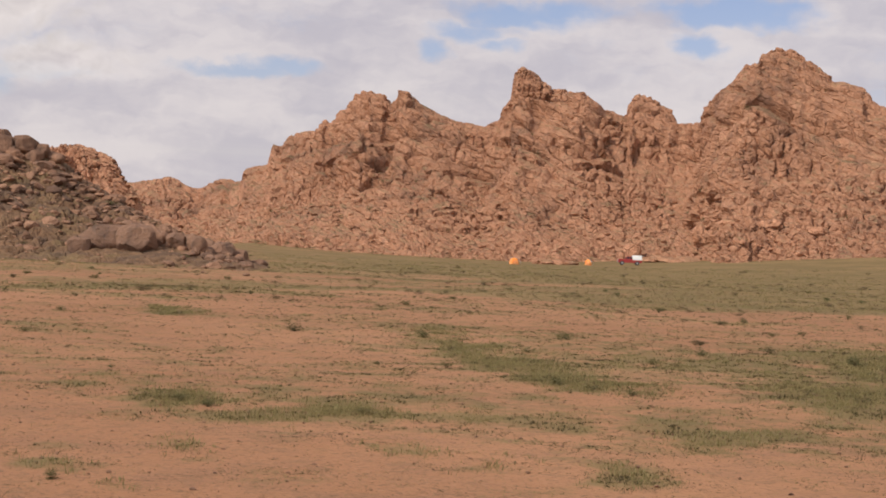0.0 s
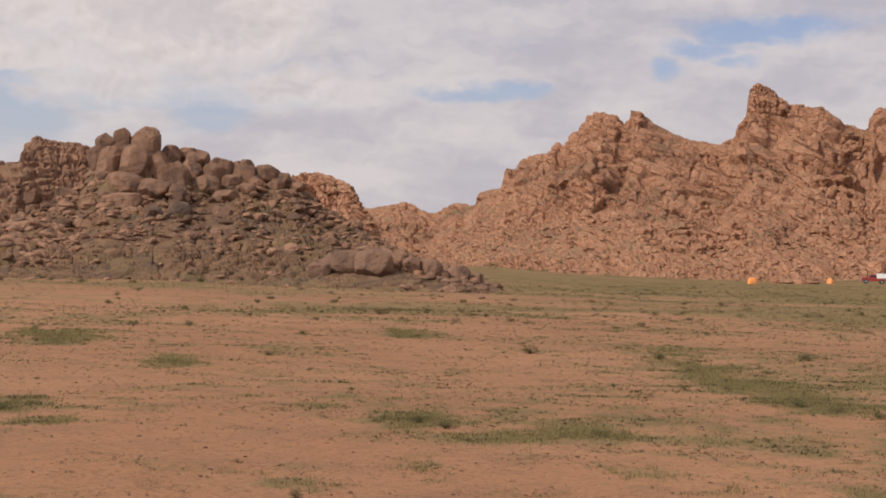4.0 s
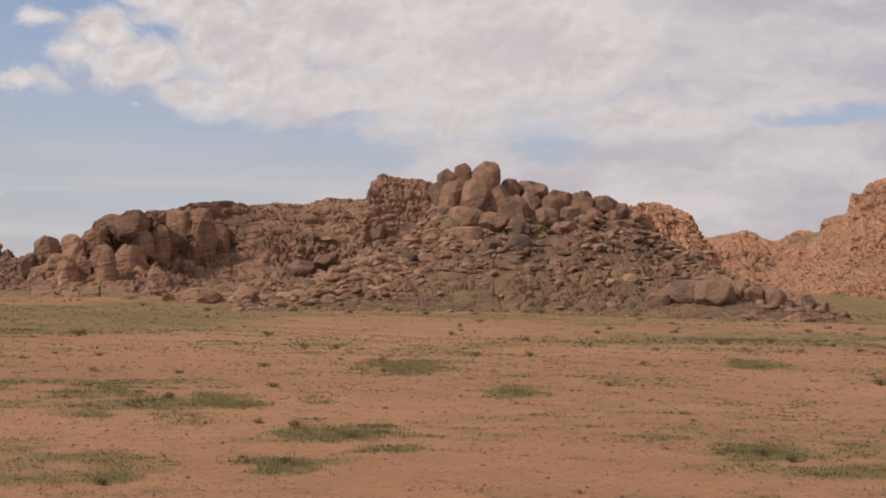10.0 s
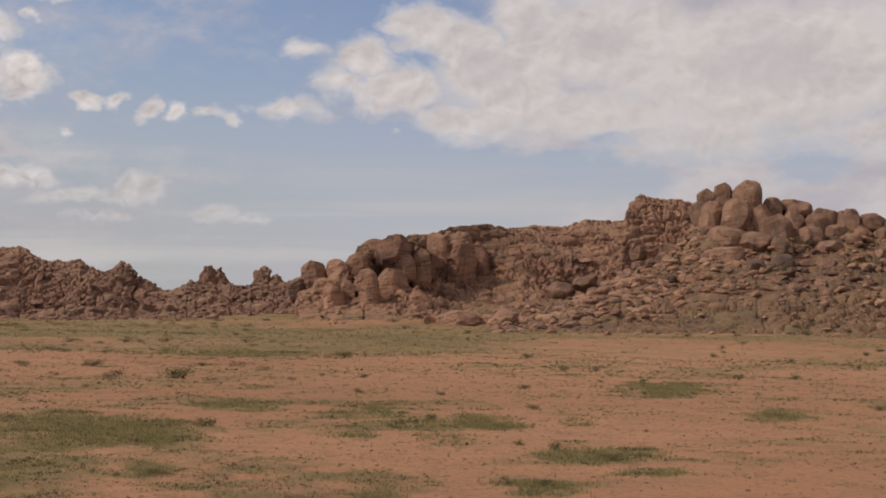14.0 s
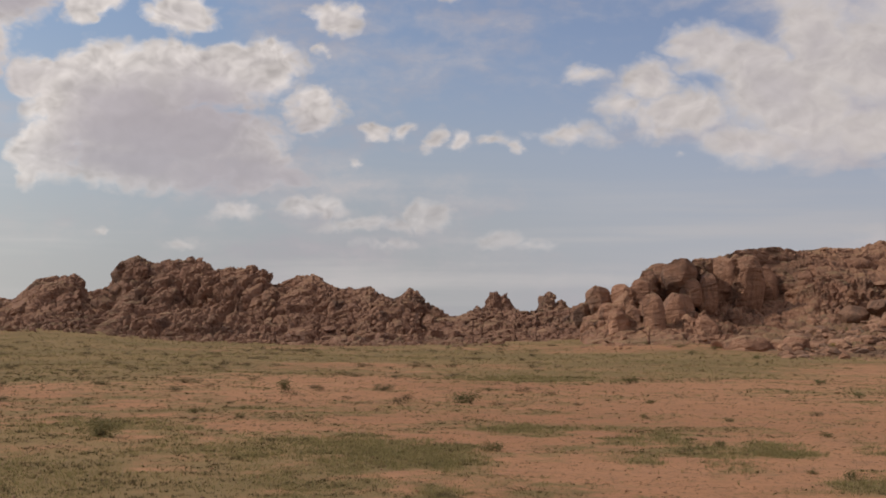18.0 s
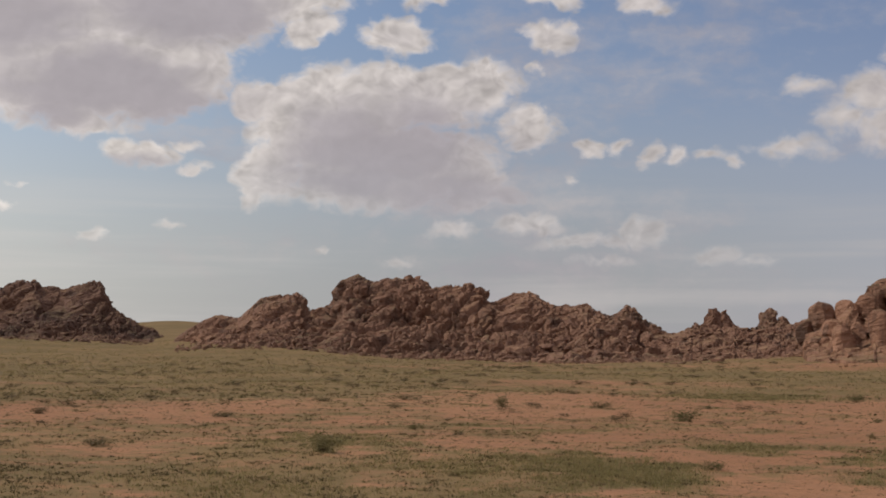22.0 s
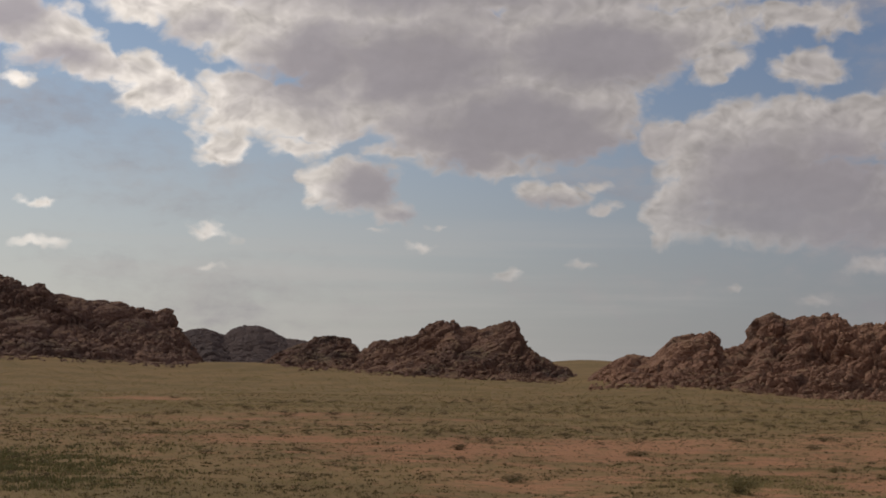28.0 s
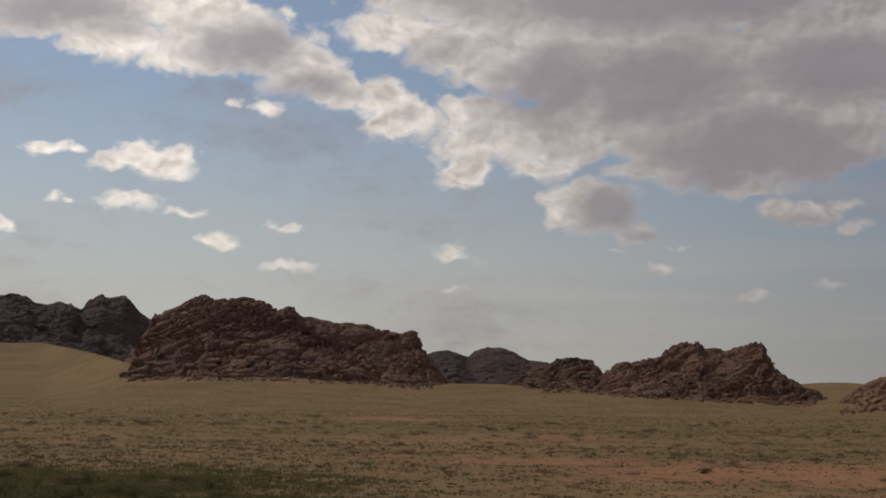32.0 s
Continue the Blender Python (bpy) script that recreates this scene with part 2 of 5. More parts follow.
# ---- materials ----
def material(name):
    m = bpy.data.materials.new(name)
    m.use_nodes = True
    m.node_tree.nodes.clear()
    n = Net(m.node_tree)
    out = n.node("OutputMaterial")
    bsdf = n.node("BsdfPrincipled")
    m.node_tree.links.new(bsdf.outputs[0], out.inputs[0])
    return m, n, bsdf


def rock_material(name, light, mid, dark, size=1.0, varnish=0.5, joints=0.8, beds=1.3, soil=0.0, tilt=0.4, spread_tone=0.16):
    m, n, bsdf = material(name)
    pos = n.node("NewGeometry").outputs["Position"]
    own = n.node("ObjectInfo").outputs["Random"]
    isle = n.node("NewGeometry").outputs["Random Per Island"]
    big = n.noise(pos, 0.09 / size, 4, 0.6)
    med = n.noise(pos, 0.55 / size, 5, 0.65, 0.4)
    grain = n.noise(pos, 5.0 / size, 5, 0.7)
    col = n.mix(n.smooth(med, 0.34, 0.66), (*mid, 1), (*light, 1))
    spread = n.math("ADD", n.math("MULTIPLY", big, 0.6), n.math("MULTIPLY", med, 0.4))
    col = n.mix(n.math("MULTIPLY", n.smooth(spread, 0.5, 0.66), varnish), col, (*dark, 1))
    streak = n.noise(n.node("Mapping", n_0=pos, n_3=(0.9 / size, 0.9 / size, 0.12 / size)).outputs[0], 1.0, 5, 0.65, 0.5)
    col = n.mix(n.math("MULTIPLY", n.smooth(streak, 0.52, 0.68), varnish * 0.75), col, (*dark, 1))
    tone = n.math("ADD", n.math("MULTIPLY", n.math("ADD", own, isle), spread_tone), 1 - spread_tone)
    tone = n.math("MULTIPLY", tone, n.math("ADD", n.math("MULTIPLY", grain, 0.5), 0.75))
    col = n.mix(1.0, col, n.node("CombineXYZ", n_0=tone, n_1=tone, n_2=tone).outputs[0], "MULTIPLY")
    if soil:
        # ochre soil and dry grass lie on the ledges
        up = n.node("SeparateXYZ", n_0=n.node("NewGeometry").outputs["Normal"]).outputs[2]
        lies = n.smooth(n.math("ADD", up, n.math("MULTIPLY", n.math("SUBTRACT", med, 0.5), 1.2)), 0.72, 0.98)
        col = n.mix(n.math("MULTIPLY", lies, soil), col, n.mix(n.smooth(big, 0.4, 0.62), (0.33, 0.20, 0.105, 1), (0.23, 0.17, 0.085, 1)))
    n.put(bsdf.inputs["Base Color"], col)
    bsdf.inputs["Roughness"].default_value = 0.9
    bsdf.inputs["Specular IOR Level"].default_value = 0.2
    crack = n.node("TexVoronoi", feature="DISTANCE_TO_EDGE", i_Vector=n.mix(0.12, pos, n.node("TexNoise", i_Vector=pos, i_Scale=0.8 / size).outputs[1]), i_Scale=0.9 / size).outputs[0]
    lift = n.math("ADD", n.math("MULTIPLY", grain, 0.35), n.math("MULTIPLY", n.smooth(crack, 0.0, 0.10), joints))
    tilted = n.node("Mapping", n_0=pos, n_2=(0.0, tilt, 0.0)).outputs[0]
    bed = n.noise(n.scaled(tilted, (0.25 / size, 0.3 / size, 1.6 / size)), 1.0, 5, 0.6, 0.6)
    lift = n.math("ADD", n.math("ADD", lift, n.math("MULTIPLY", bed, beds)), n.math("MULTIPLY", med, 0.8))
    n.put(bsdf.inputs["Normal"], n.node("Bump", i_Strength=1.0, i_Distance=0.5 * size, i_Height=lift).outputs[0])
    return m


ROCK_RED = rock_material("red_granite", (0.60, 0.315, 0.19), (0.45, 0.222, 0.127), (0.22, 0.118, 0.08), 1.5, 0.8, 0.38, 1.9, 0.65, -0.47)
ROCK_BROWN = rock_material("brown_granite", (0.37, 0.21, 0.13), (0.265, 0.145, 0.09), (0.125, 0.08, 0.06), 1.0, 0.95, 0.12, 0.8, spread_tone=0.34)
ROCK_RIDGE = rock_material("ridge_granite", (0.32, 0.185, 0.122), (0.235, 0.127, 0.085), (0.115, 0.071, 0.055), 1.9, 0.95, 0.15, 1.5, 0.5)
# darker copy of the ridge granite, cloud shade put into its colours
ROCK_OUTCROP_SHADED = rock_material("shaded_outcrop_granite", (0.23, 0.132, 0.09), (0.155, 0.087, 0.063), (0.075, 0.049, 0.04), 2.1, 0.95, 0.12, 1.5, 0.45)
# dark from desert varnish, and darkened further for cloud shade on the hill
ROCK_VARNISH_SHADED = rock_material("varnished_shaded_granite", (0.29, 0.165, 0.105), (0.19, 0.11, 0.074), (0.09, 0.062, 0.049), 0.9, 0.95, 0.0, 0.4, spread_tone=0.26)
ROCK_CLIFF = rock_material("cliff_granite", (0.38, 0.212, 0.135), (0.275, 0.145, 0.092), (0.12, 0.072, 0.052), 1.3, 1.0, 0.06, 1.3, 0.6, 0.2)
# granite painted dark to carry the shade of a side turned from the sun
ROCK_SHADED = rock_material("shaded_granite", (0.20, 0.12, 0.088), (0.14, 0.083, 0.064), (0.08, 0.055, 0.048), 1.6, 0.8, 0.15, 1.4, 0.4)
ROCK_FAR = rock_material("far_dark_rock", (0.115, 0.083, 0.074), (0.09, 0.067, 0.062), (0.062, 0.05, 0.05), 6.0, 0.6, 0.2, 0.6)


def hill_soil_material():
    """Ochre soil with dry grass and grit, for the slope that the boulders lie on."""
    m, n, bsdf = material("ochre_hill_soil")
    pos = n.node("NewGeometry").outputs["Position"]
    big, med, grit = n.noise(pos, 0.16, 4, 0.6), n.noise(pos, 0.9, 5, 0.65), n.noise(pos, 6.0, 4, 0.7)
    col = n.mix(n.smooth(med, 0.35, 0.65), (0.145, 0.088, 0.053, 1), (0.24, 0.14, 0.08, 1))
    col = n.mix(n.math("MULTIPLY", n.smooth(big, 0.5, 0.68), 0.5), col, (0.19, 0.145, 0.068, 1))
    col = n.mix(n.math("MULTIPLY", n.smooth(grit, 0.5, 0.66), 0.7), col, (0.105, 0.07, 0.05, 1))
    stony = n.noise(pos, 0.33, 5, 0.7)
    col = n.mix(n.math("MULTIPLY", n.smooth(stony, 0.5, 0.6), 0.65), col, (0.115, 0.078, 0.058, 1))
    n.put(bsdf.inputs["Base Color"], col)
    bsdf.inputs["Roughness"].default_value = 0.95
    bsdf.inputs["Specular IOR Level"].default_value = 0.1
    n.put(bsdf.inputs["Normal"], n.node("Bump", i_Strength=0.8, i_Distance=0.2, i_Height=n.math("ADD", med, n.math("MULTIPLY", grit, 0.4))).outputs[0])
    return m


HILL_SOIL = hill_soil_material()


def leaf_material(name, a, b):
    m, n, bsdf = material(name)
    pos = n.node("NewGeometry").outputs["Position"]
    isle = n.node("NewGeometry").outputs["Random Per Island"]
    own = n.node("ObjectInfo").outputs["Random"]
    f = n.math("ADD", n.math("MULTIPLY", isle, 0.5), n.math("MULTIPLY", n.noise(pos, 0.6, 3), 0.5))
    f = n.math("ADD", n.math("MULTIPLY", f, 0.7), n.math("MULTIPLY", own, 0.3))
    n.put(bsdf.inputs["Base Color"], n.mix(n.smooth(f, 0.25, 0.75), (*a, 1), (*b, 1)))
    bsdf.inputs["Roughness"].default_value = 0.75
    bsdf.inputs["Specular IOR Level"].default_value = 0.15
    # thin leaves let light through
    thin = n.node("BsdfTranslucent", i_Color=n.mix(n.smooth(f, 0.25, 0.75), (*a, 1), (*b, 1)))
    both = n.node("MixShader", n_0=0.42, n_1=bsdf.outputs[0], n_2=thin.outputs[0])
    for q in m.node_tree.nodes:
        if q.type == "OUTPUT_MATERIAL":
            m.node_tree.links.new(both.outputs[0], q.inputs[0])
    return m


LEAF_GREEN = leaf_material("shrub_green", (0.105, 0.105, 0.046), (0.20, 0.17, 0.08))
# deeper than the other greens, with cloud shade put into the colour
HERB_SHADED = leaf_material("shaded_herb_green", (0.08, 0.09, 0.037), (0.15, 0.135, 0.06))
LEAF_DRY = leaf_material("shrub_dry", (0.17, 0.12, 0.07), (0.13, 0.115, 0.055))
LEAF_YELLOW = leaf_material("shrub_yellow", (0.40, 0.27, 0.05), (0.22, 0.19, 0.06))
GRASS = leaf_material("grass_blades", (0.185, 0.17, 0.07), (0.31, 0.25, 0.115))
WEED = leaf_material("weed_olive", (0.085, 0.072, 0.036), (0.17, 0.125, 0.066))
TUSSOCK = leaf_material("tussock_brown", (0.085, 0.066, 0.038), (0.14, 0.105, 0.055))
STRAW = leaf_material("straw_grass", (0.19, 0.135, 0.075), (0.27, 0.20, 0.105))
TWIG = leaf_material("twig_brown", (0.085, 0.06, 0.035), (0.14, 0.10, 0.055))


def plain_material(name, colour, rough=0.6, spread=0.12, metal=0.0):
    m, n, bsdf = material(name)
    pos = n.node("NewGeometry").outputs["Position"]
    k = n.math("ADD", n.math("MULTIPLY", n.noise(pos, 3.0, 4), 2 * spread), 1 - spread)
    n.put(bsdf.inputs["Base Color"], n.mix(1.0, (*colour, 1), n.node("CombineXYZ", n_0=k, n_1=k, n_2=k).outputs[0], "MULTIPLY"))
    bsdf.inputs["Roughness"].default_value, bsdf.inputs["Metallic"].default_value = rough, metal
    return m


# ---- numeric noise ----
def hash3(i, j, k, seed):
    h = (i.astype(np.int64) * 73856093) ^ (j.astype(np.int64) * 19349663) ^ (k.astype(np.int64) * 83492791) ^ (seed * 2654435)
    h = (h ^ (h >> 13)) * 1274126177 & 0x7FFFFFFF
    h = (h ^ (h >> 15)) * 2246822519 & 0x7FFFFFFF
    return h ^ (h >> 14)


def blocks(p, seed):
    """Jointed blocks: for points (n, 3), the gap to the nearest joint, a random value of the block and the lean of its face."""
    base = np.floor(p - 0.5)
    f1, f2 = np.full(len(p), 9.0), np.full(len(p), 9.0)
    rnd, tilt = np.zeros(len(p)), np.zeros(len(p))
    for dx in (0, 1):
        for dy in (0, 1):
            for dz in (0, 1):
                c = base + (dx, dy, dz)
                h = hash3(c[:, 0], c[:, 1], c[:, 2], seed)
                j = np.stack([(h & 1023) / 1023, ((h >> 10) & 1023) / 1023, ((h >> 20) & 1023) / 1023], 1)
                d = np.sqrt(((c + 0.15 + 0.7 * j - p) ** 2).sum(1))
                near = d < f1
                f2 = np.where(near, f1, np.minimum(f2, d))
                rnd = np.where(near, (h % 997) / 997, rnd)
                lean = ((c + 0.15 + 0.7 * j - p) * (j[:, [1, 2, 0]] - 0.5)).sum(1)
                tilt = np.where(near, lean, tilt)
                f1 = np.where(near, d, f1)
    return f2 - f1, rnd, tilt


def value_noise(x, y, seed=0, octaves=4):
    total, amp, norm = np.zeros_like(x), 1.0, 0.0
    for o in range(octaves):
        i, j = np.floor(x), np.floor(y)
        u, v = x - i, y - j
        u, v = u * u * (3 - 2 * u), v * v * (3 - 2 * v)
        k = np.zeros_like(i)
        g = lambda a, b: (hash3(i + a, j + b, k, seed + o) % 4093) / 4093
        total = total + amp * ((g(0, 0) * (1 - u) + g(1, 0) * u) * (1 - v) + (g(0, 1) * (1 - u) + g(1, 1) * u) * v)
        norm += amp
        amp *= 0.5
        x, y = x * 2.03 + 7.1, y * 2.03 + 3.7
    return total / norm


def ramp(v, lo, hi):
    s = np.clip((v - lo) / (hi - lo), 0, 1)
    return s * s * (3 - 2 * s)


# ---- ground ----
# the foot of the rocks round the plain: bearing, distance, level of the ground there
FOOT = np.array(((-60, 300, 6), (-16.4, 288, 5.2), (-13, 288, 3.8), (-8.9, 290, 2.3), (-4.6, 297, 1.2), (-0.4, 300, 0.9), (3.9, 310, 1.6), (7.0, 318, 2.6),
                 (9.0, 200, 0.4), (11.4, 160, 0.2), (19, 122, 0.3), (29, 116, 0.3), (33, 128, 1.1), (38, 140, 0.9), (46.6, 150, 0.3), (52.4, 156, 0.5),
                 (55.8, 172, 1.9), (58.9, 190, 2.6), (61.6, 222, 2.5), (65.7, 222, 2.6), (70, 250, 4.2), (76.3, 262, 4.3), (81.2, 258, 6.0), (87, 280, 7.4),
                 (90, 420, 15), (120, 500, 18)))


def foot(bearing):
    return np.interp(bearing, FOOT[:, 0], FOOT[:, 1]), np.interp(bearing, FOOT[:, 0], FOOT[:, 2])


def ground_rise(bearing, r):
    """The broad form of the plain: level near the middle, rising to the foot of the rocks."""
    rb, gb = foot(bearing)
    t = np.clip((r - 0.3 * rb) / (0.7 * rb), 0, 1)
    saddle = np.exp(-((bearing - 60.6) / 3.2) ** 2) * ramp(r, 215, 400) * 3.6
    return gb * t ** 3 + np.clip(r - rb, 0, 120) * 0.012 + saddle


def ground_level(bearing, r):
    """Height of the plain at a bearing and distance."""
    bearing, r = np.atleast_1d(bearing).astype(float), np.atleast_1d(r).astype(float)
    far = ground_rise(bearing, r)
    x, y = -r * np.sin(np.radians(bearing)), r * np.cos(np.radians(bearing))
    bumps = (value_noise(x / 9, y / 9, 11, 3) - 0.5) * 0.22 * ramp(r, 4, 30) + (value_noise(x / 1.1, y / 1.1, 12, 3) - 0.5) * 0.05
    return far + bumps * (1 - ramp(r, 150, 400))


def level_at(bearing, r):
    return float(ground_level(bearing, r)[0])


PATCHES = []
# close-grown patches of grass: bearing, distance, half width and half depth in metres
PATCHES += [(9.51, 16.6, 0.46, 0.78), (3.26, 15.9, 0.5, 0.61), (14.22, 11.5, 0.26, 0.96), (12.17, 10.8, 0.22, 0.45), (0.63, 12.9, 0.34, 0.33), (0.18, 32.3, 0.72, 2.31), (-1.13, 27.9, 0.57, 2.06), (-2.44, 24.5, 0.55, 1.86), (-3.95, 22.3, 0.5, 1.53), (-5.03, 20.4, 0.53, 1.28), (-6.74, 20, 0.52, 1.05), (-8.01, 19.3, 0.36, 0.81)]
PATCHES += [(-11.2, 14.9, 0.47, 0.77), (-15.19, 20.9, 0.86, 2.25), (-16.04, 28.1, 0.63, 3.38), (5.8, 15.1, 0.45, 0.8), (9.34, 12.8, 0.29, 0.65), (-2.38, 12.4, 0.28, 0.48), (-7.71, 12.1, 0.27, 0.57), (33.95, 13.7, 0.36, 1.27), (27.24, 14.9, 0.33, 1.06), (31.4, 20.2, 0.53, 1.76), (25.8, 18.4, 0.65, 0.96), (29.33, 22.4, 0.38, 1.09)]
PATCHES += [(23.11, 32.9, 0.86, 2.14), (26.46, 23.7, 0.35, 0.98), (9.65, 16.6, 0.46, 0.84), (3.7, 15.7, 0.53, 0.52), (23.04, 16.3, 0.42, 0.52), (18.82, 25.8, 0.38, 1.17), (10.12, 39, 0.58, 2.32), (36.47, 14.2, 0.85, 1.33), (42.11, 21.6, 0.6, 2), (44.72, 20.2, 0.53, 1.92), (42.28, 16, 0.27, 0.76), (31.41, 21.6, 0.6, 1.84)]
PATCHES += [(25.86, 18.4, 0.65, 1.11), (27.76, 14.9, 0.41, 0.97), (29.28, 22.4, 0.38, 0.99), (18.94, 26.1, 0.39, 1.32), (34.41, 25.2, 0.56, 1.67), (23.34, 34.1, 0.89, 2.03), (39.28, 54.5, 2.43, 6.51), (57.68, 17.8, 1.06, 2.17), (42.02, 20.2, 0.49, 1.43), (45.43, 22.9, 0.77, 1.84), (49.46, 21.7, 1.62, 1.85), (54.68, 26.8, 1.2, 2.16)]
PATCHES += [(35.05, 20.5, 0.38, 0.91), (39.26, 26.6, 0.69, 1.54), (29.52, 23.2, 0.52, 1.37)]


def patch_share(bearing, r):
    """How far inside a close-grown patch each place lies, 0 to 1."""
    deep = np.zeros(np.broadcast(bearing, r).shape)
    for pb, pr, wide, long in PATCHES:
        u = np.radians(bearing - pb) * pr / wide
        deep = np.maximum(deep, 1 - np.hypot(u, (r - pr) / long) / 1.7)
    return deep


def green_shade_share(bearing, r):
    """Where plants cover the soil, 0 to 1, with cloud shade on the left put in."""
    x, y = -r * np.sin(np.radians(bearing)), r * np.cos(np.radians(bearing))
    near = value_noise(x / 2.6, y / 2.6, 21, 3)
    patch = near + (value_noise(x / 11, y / 11, 25, 3) - near) * (0.3 + 0.5 * ramp(r, 25, 90))
    fine = value_noise(x / 0.6, y / 0.6, 22, 2)
    close = patch_share(bearing, r)
    wide = value_noise(x / 24, y / 24, 23, 3)
    r = r * (1 + 1.1 * (wide - 0.5) + 0.5 * (patch - 0.5))
    lush = 0.05 + 0.16 * ramp(r, 16 + 8 * ramp(bearing, 36, 50), 90) + 0.12 * ramp(bearing, 36, 60) + 0.09 * ramp(-bearing, -4, 8) + 0.2 * ramp(-bearing, -10, 2) * ramp(r, 30, 110)
    # cover on the near left and far left rise also paints in cloud shade
    lush = lush + 0.30 * ramp(bearing, 72, 88) * (1 - ramp(r, 27, 48)) + 0.10 * ramp(bearing, 52, 66) * ramp(r, 95, 160) + 0.05 * ramp(bearing, 62, 80) - 0.025 * ramp(bearing, 50, 66) * ramp(r, 18, 34) * (1 - ramp(r, 55, 90))
    lush = lush + 0.04 * ramp(bearing, 38, 48) * (1 - ramp(r, 18, 30)) + 0.2 * ramp(bearing, 83, 89) * ramp(r, 120, 240)
    lush = lush - 0.05 * (1 - ramp(bearing, 24, 40)) * (1 - ramp(r, 40, 60))
    lush = lush + 0.17 * np.clip(close * 1.3 + (fine - 0.5) * 0.9, 0, 1) * (close > 0)
    return np.clip((0.42 * patch + 0.26 * fine + 0.32 * wide + lush - 0.515) / 0.27, 0, 1)


def mesh_object(name, verts, faces, mat, smooth=False):
    me = bpy.data.meshes.new(name)
    verts, faces = np.asarray(verts, dtype=np.float32), np.asarray(faces, dtype=np.int32)
    me.vertices.add(len(verts))
    me.vertices.foreach_set("co", verts.ravel())
    k = faces.shape[1]
    me.loops.add(faces.size)
    me.loops.foreach_set("vertex_index", faces.ravel())
    me.polygons.add(len(faces))
    me.polygons.foreach_set("loop_start", np.arange(len(faces), dtype=np.int32) * k)
    me.polygons.foreach_set("use_smooth", np.full(len(faces), smooth))
    me.update()
    me.validate()
    me.materials.append(mat)
    return new(name, me)


def grid_faces(nu, nv, wrap=False):
    i, j = np.meshgrid(np.arange(nu if wrap else nu - 1), np.arange(nv - 1), indexing="ij")
    i2 = (i + 1) % nu
    return np.stack([i * nv + j, i2 * nv + j, i2 * nv + j + 1, i * nv + j + 1], -1).reshape(-1, 4)


def ground_material():
    m, n, bsdf = material("sandy_steppe_soil")
    pos = n.node("NewGeometry").outputs["Position"]
    green = n.node("VertexColor", layer_name="plants").outputs[0]
    big = n.noise(pos, 0.06, 4, 0.6)
    med = n.noise(pos, 0.9, 5, 0.65)
    grit = n.noise(pos, 9.0, 4, 0.7)
    sand = n.mix(n.smooth(big, 0.35, 0.65), (0.325, 0.16, 0.084, 1), (0.40, 0.207, 0.11, 1))
    sand = n.mix(n.math("MULTIPLY", n.smooth(med, 0.45, 0.7), 0.5), sand, (0.25, 0.135, 0.083, 1))
    sand = n.mix(n.math("MULTIPLY", n.smooth(grit, 0.54, 0.68), 0.65), sand, (0.15, 0.095, 0.055, 1))
    dots = n.noise(pos, 22.0, 3, 0.6)
    sand = n.mix(n.math("MULTIPLY", n.smooth(dots, 0.56, 0.64), 0.6), sand, (0.17, 0.098, 0.06, 1))
    sand = n.mix(n.math("MULTIPLY", n.smooth(dots, 0.42, 0.34), 0.45), sand, (0.42, 0.235, 0.14, 1))
    speck = n.noise(pos, 2.6, 5, 0.75)
    sand = n.mix(n.math("MULTIPLY", n.smooth(speck, 0.5, 0.64), 0.4), sand, (0.21, 0.125, 0.07, 1))
    herb = n.mix(n.smooth(n.noise(pos, 0.12, 4, 0.6), 0.35, 0.65), (0.145, 0.118, 0.05, 1), (0.215, 0.155, 0.07, 1))
    herb = n.mix(n.math("MULTIPLY", n.smooth(grit, 0.5, 0.7), 0.35), herb, (0.085, 0.085, 0.038, 1))
    tuft = n.noise(pos, 2.4, 5, 0.7)
    cover = n.math("ADD", n.math("MULTIPLY", green, 0.95), n.math("MULTIPLY", n.math("SUBTRACT", tuft, 0.5), 1.7))
    cover = n.math("ADD", cover, n.math("MULTIPLY", n.math("SUBTRACT", med, 0.5), 0.5))
    n.put(bsdf.inputs["Base Color"], n.mix(n.smooth(cover, 0.1, 0.85, 0.0, 0.82), sand, herb))
    bsdf.inputs["Roughness"].default_value = 0.95
    bsdf.inputs["Specular IOR Level"].default_value = 0.1
    lift = n.math("ADD", n.math("MULTIPLY", grit, 0.3), med)
    n.put(bsdf.inputs["Normal"], n.node("Bump", i_Strength=0.5, i_Distance=0.12, i_Height=lift).outputs[0])
    return m


def build_ground():
    b = np.concatenate([np.arange(-24, 100, 0.3), np.arange(100, 336, 4.0)])
    r = np.concatenate([[0.0, 2.0, 4.0], np.geomspace(6.0, 420, 430), np.geomspace(440, 4600, 40)])
    bb, rr = np.meshgrid(b, r, indexing="ij")
    wrapped = np.where(bb > 200, bb - 360, bb)
    z = ground_level(wrapped, rr)
    back = ramp(np.abs(wrapped - 38), 75, 110)
    z = z * (1 - back)
    x, y = -rr * np.sin(np.radians(bb)), rr * np.cos(np.radians(bb))
    ob = mesh_object("ground", np.stack([x, y, z], -1).reshape(-1, 3), grid_faces(len(b), len(r), True), ground_material(), True)
    layer = ob.data.color_attributes.new("plants", "FLOAT_COLOR", "POINT")
    g = green_shade_share(wrapped, rr).ravel().astype(np.float32)
    layer.data.foreach_set("color", np.stack([g, g, g, np.ones_like(g)], 1).ravel())
    return tagged(ob, "pinkish sandy steppe soil with patches of thin green grass", "ground", kind="structure")


ground = build_ground()


# ---- rock formations ----
CRAGS = {}


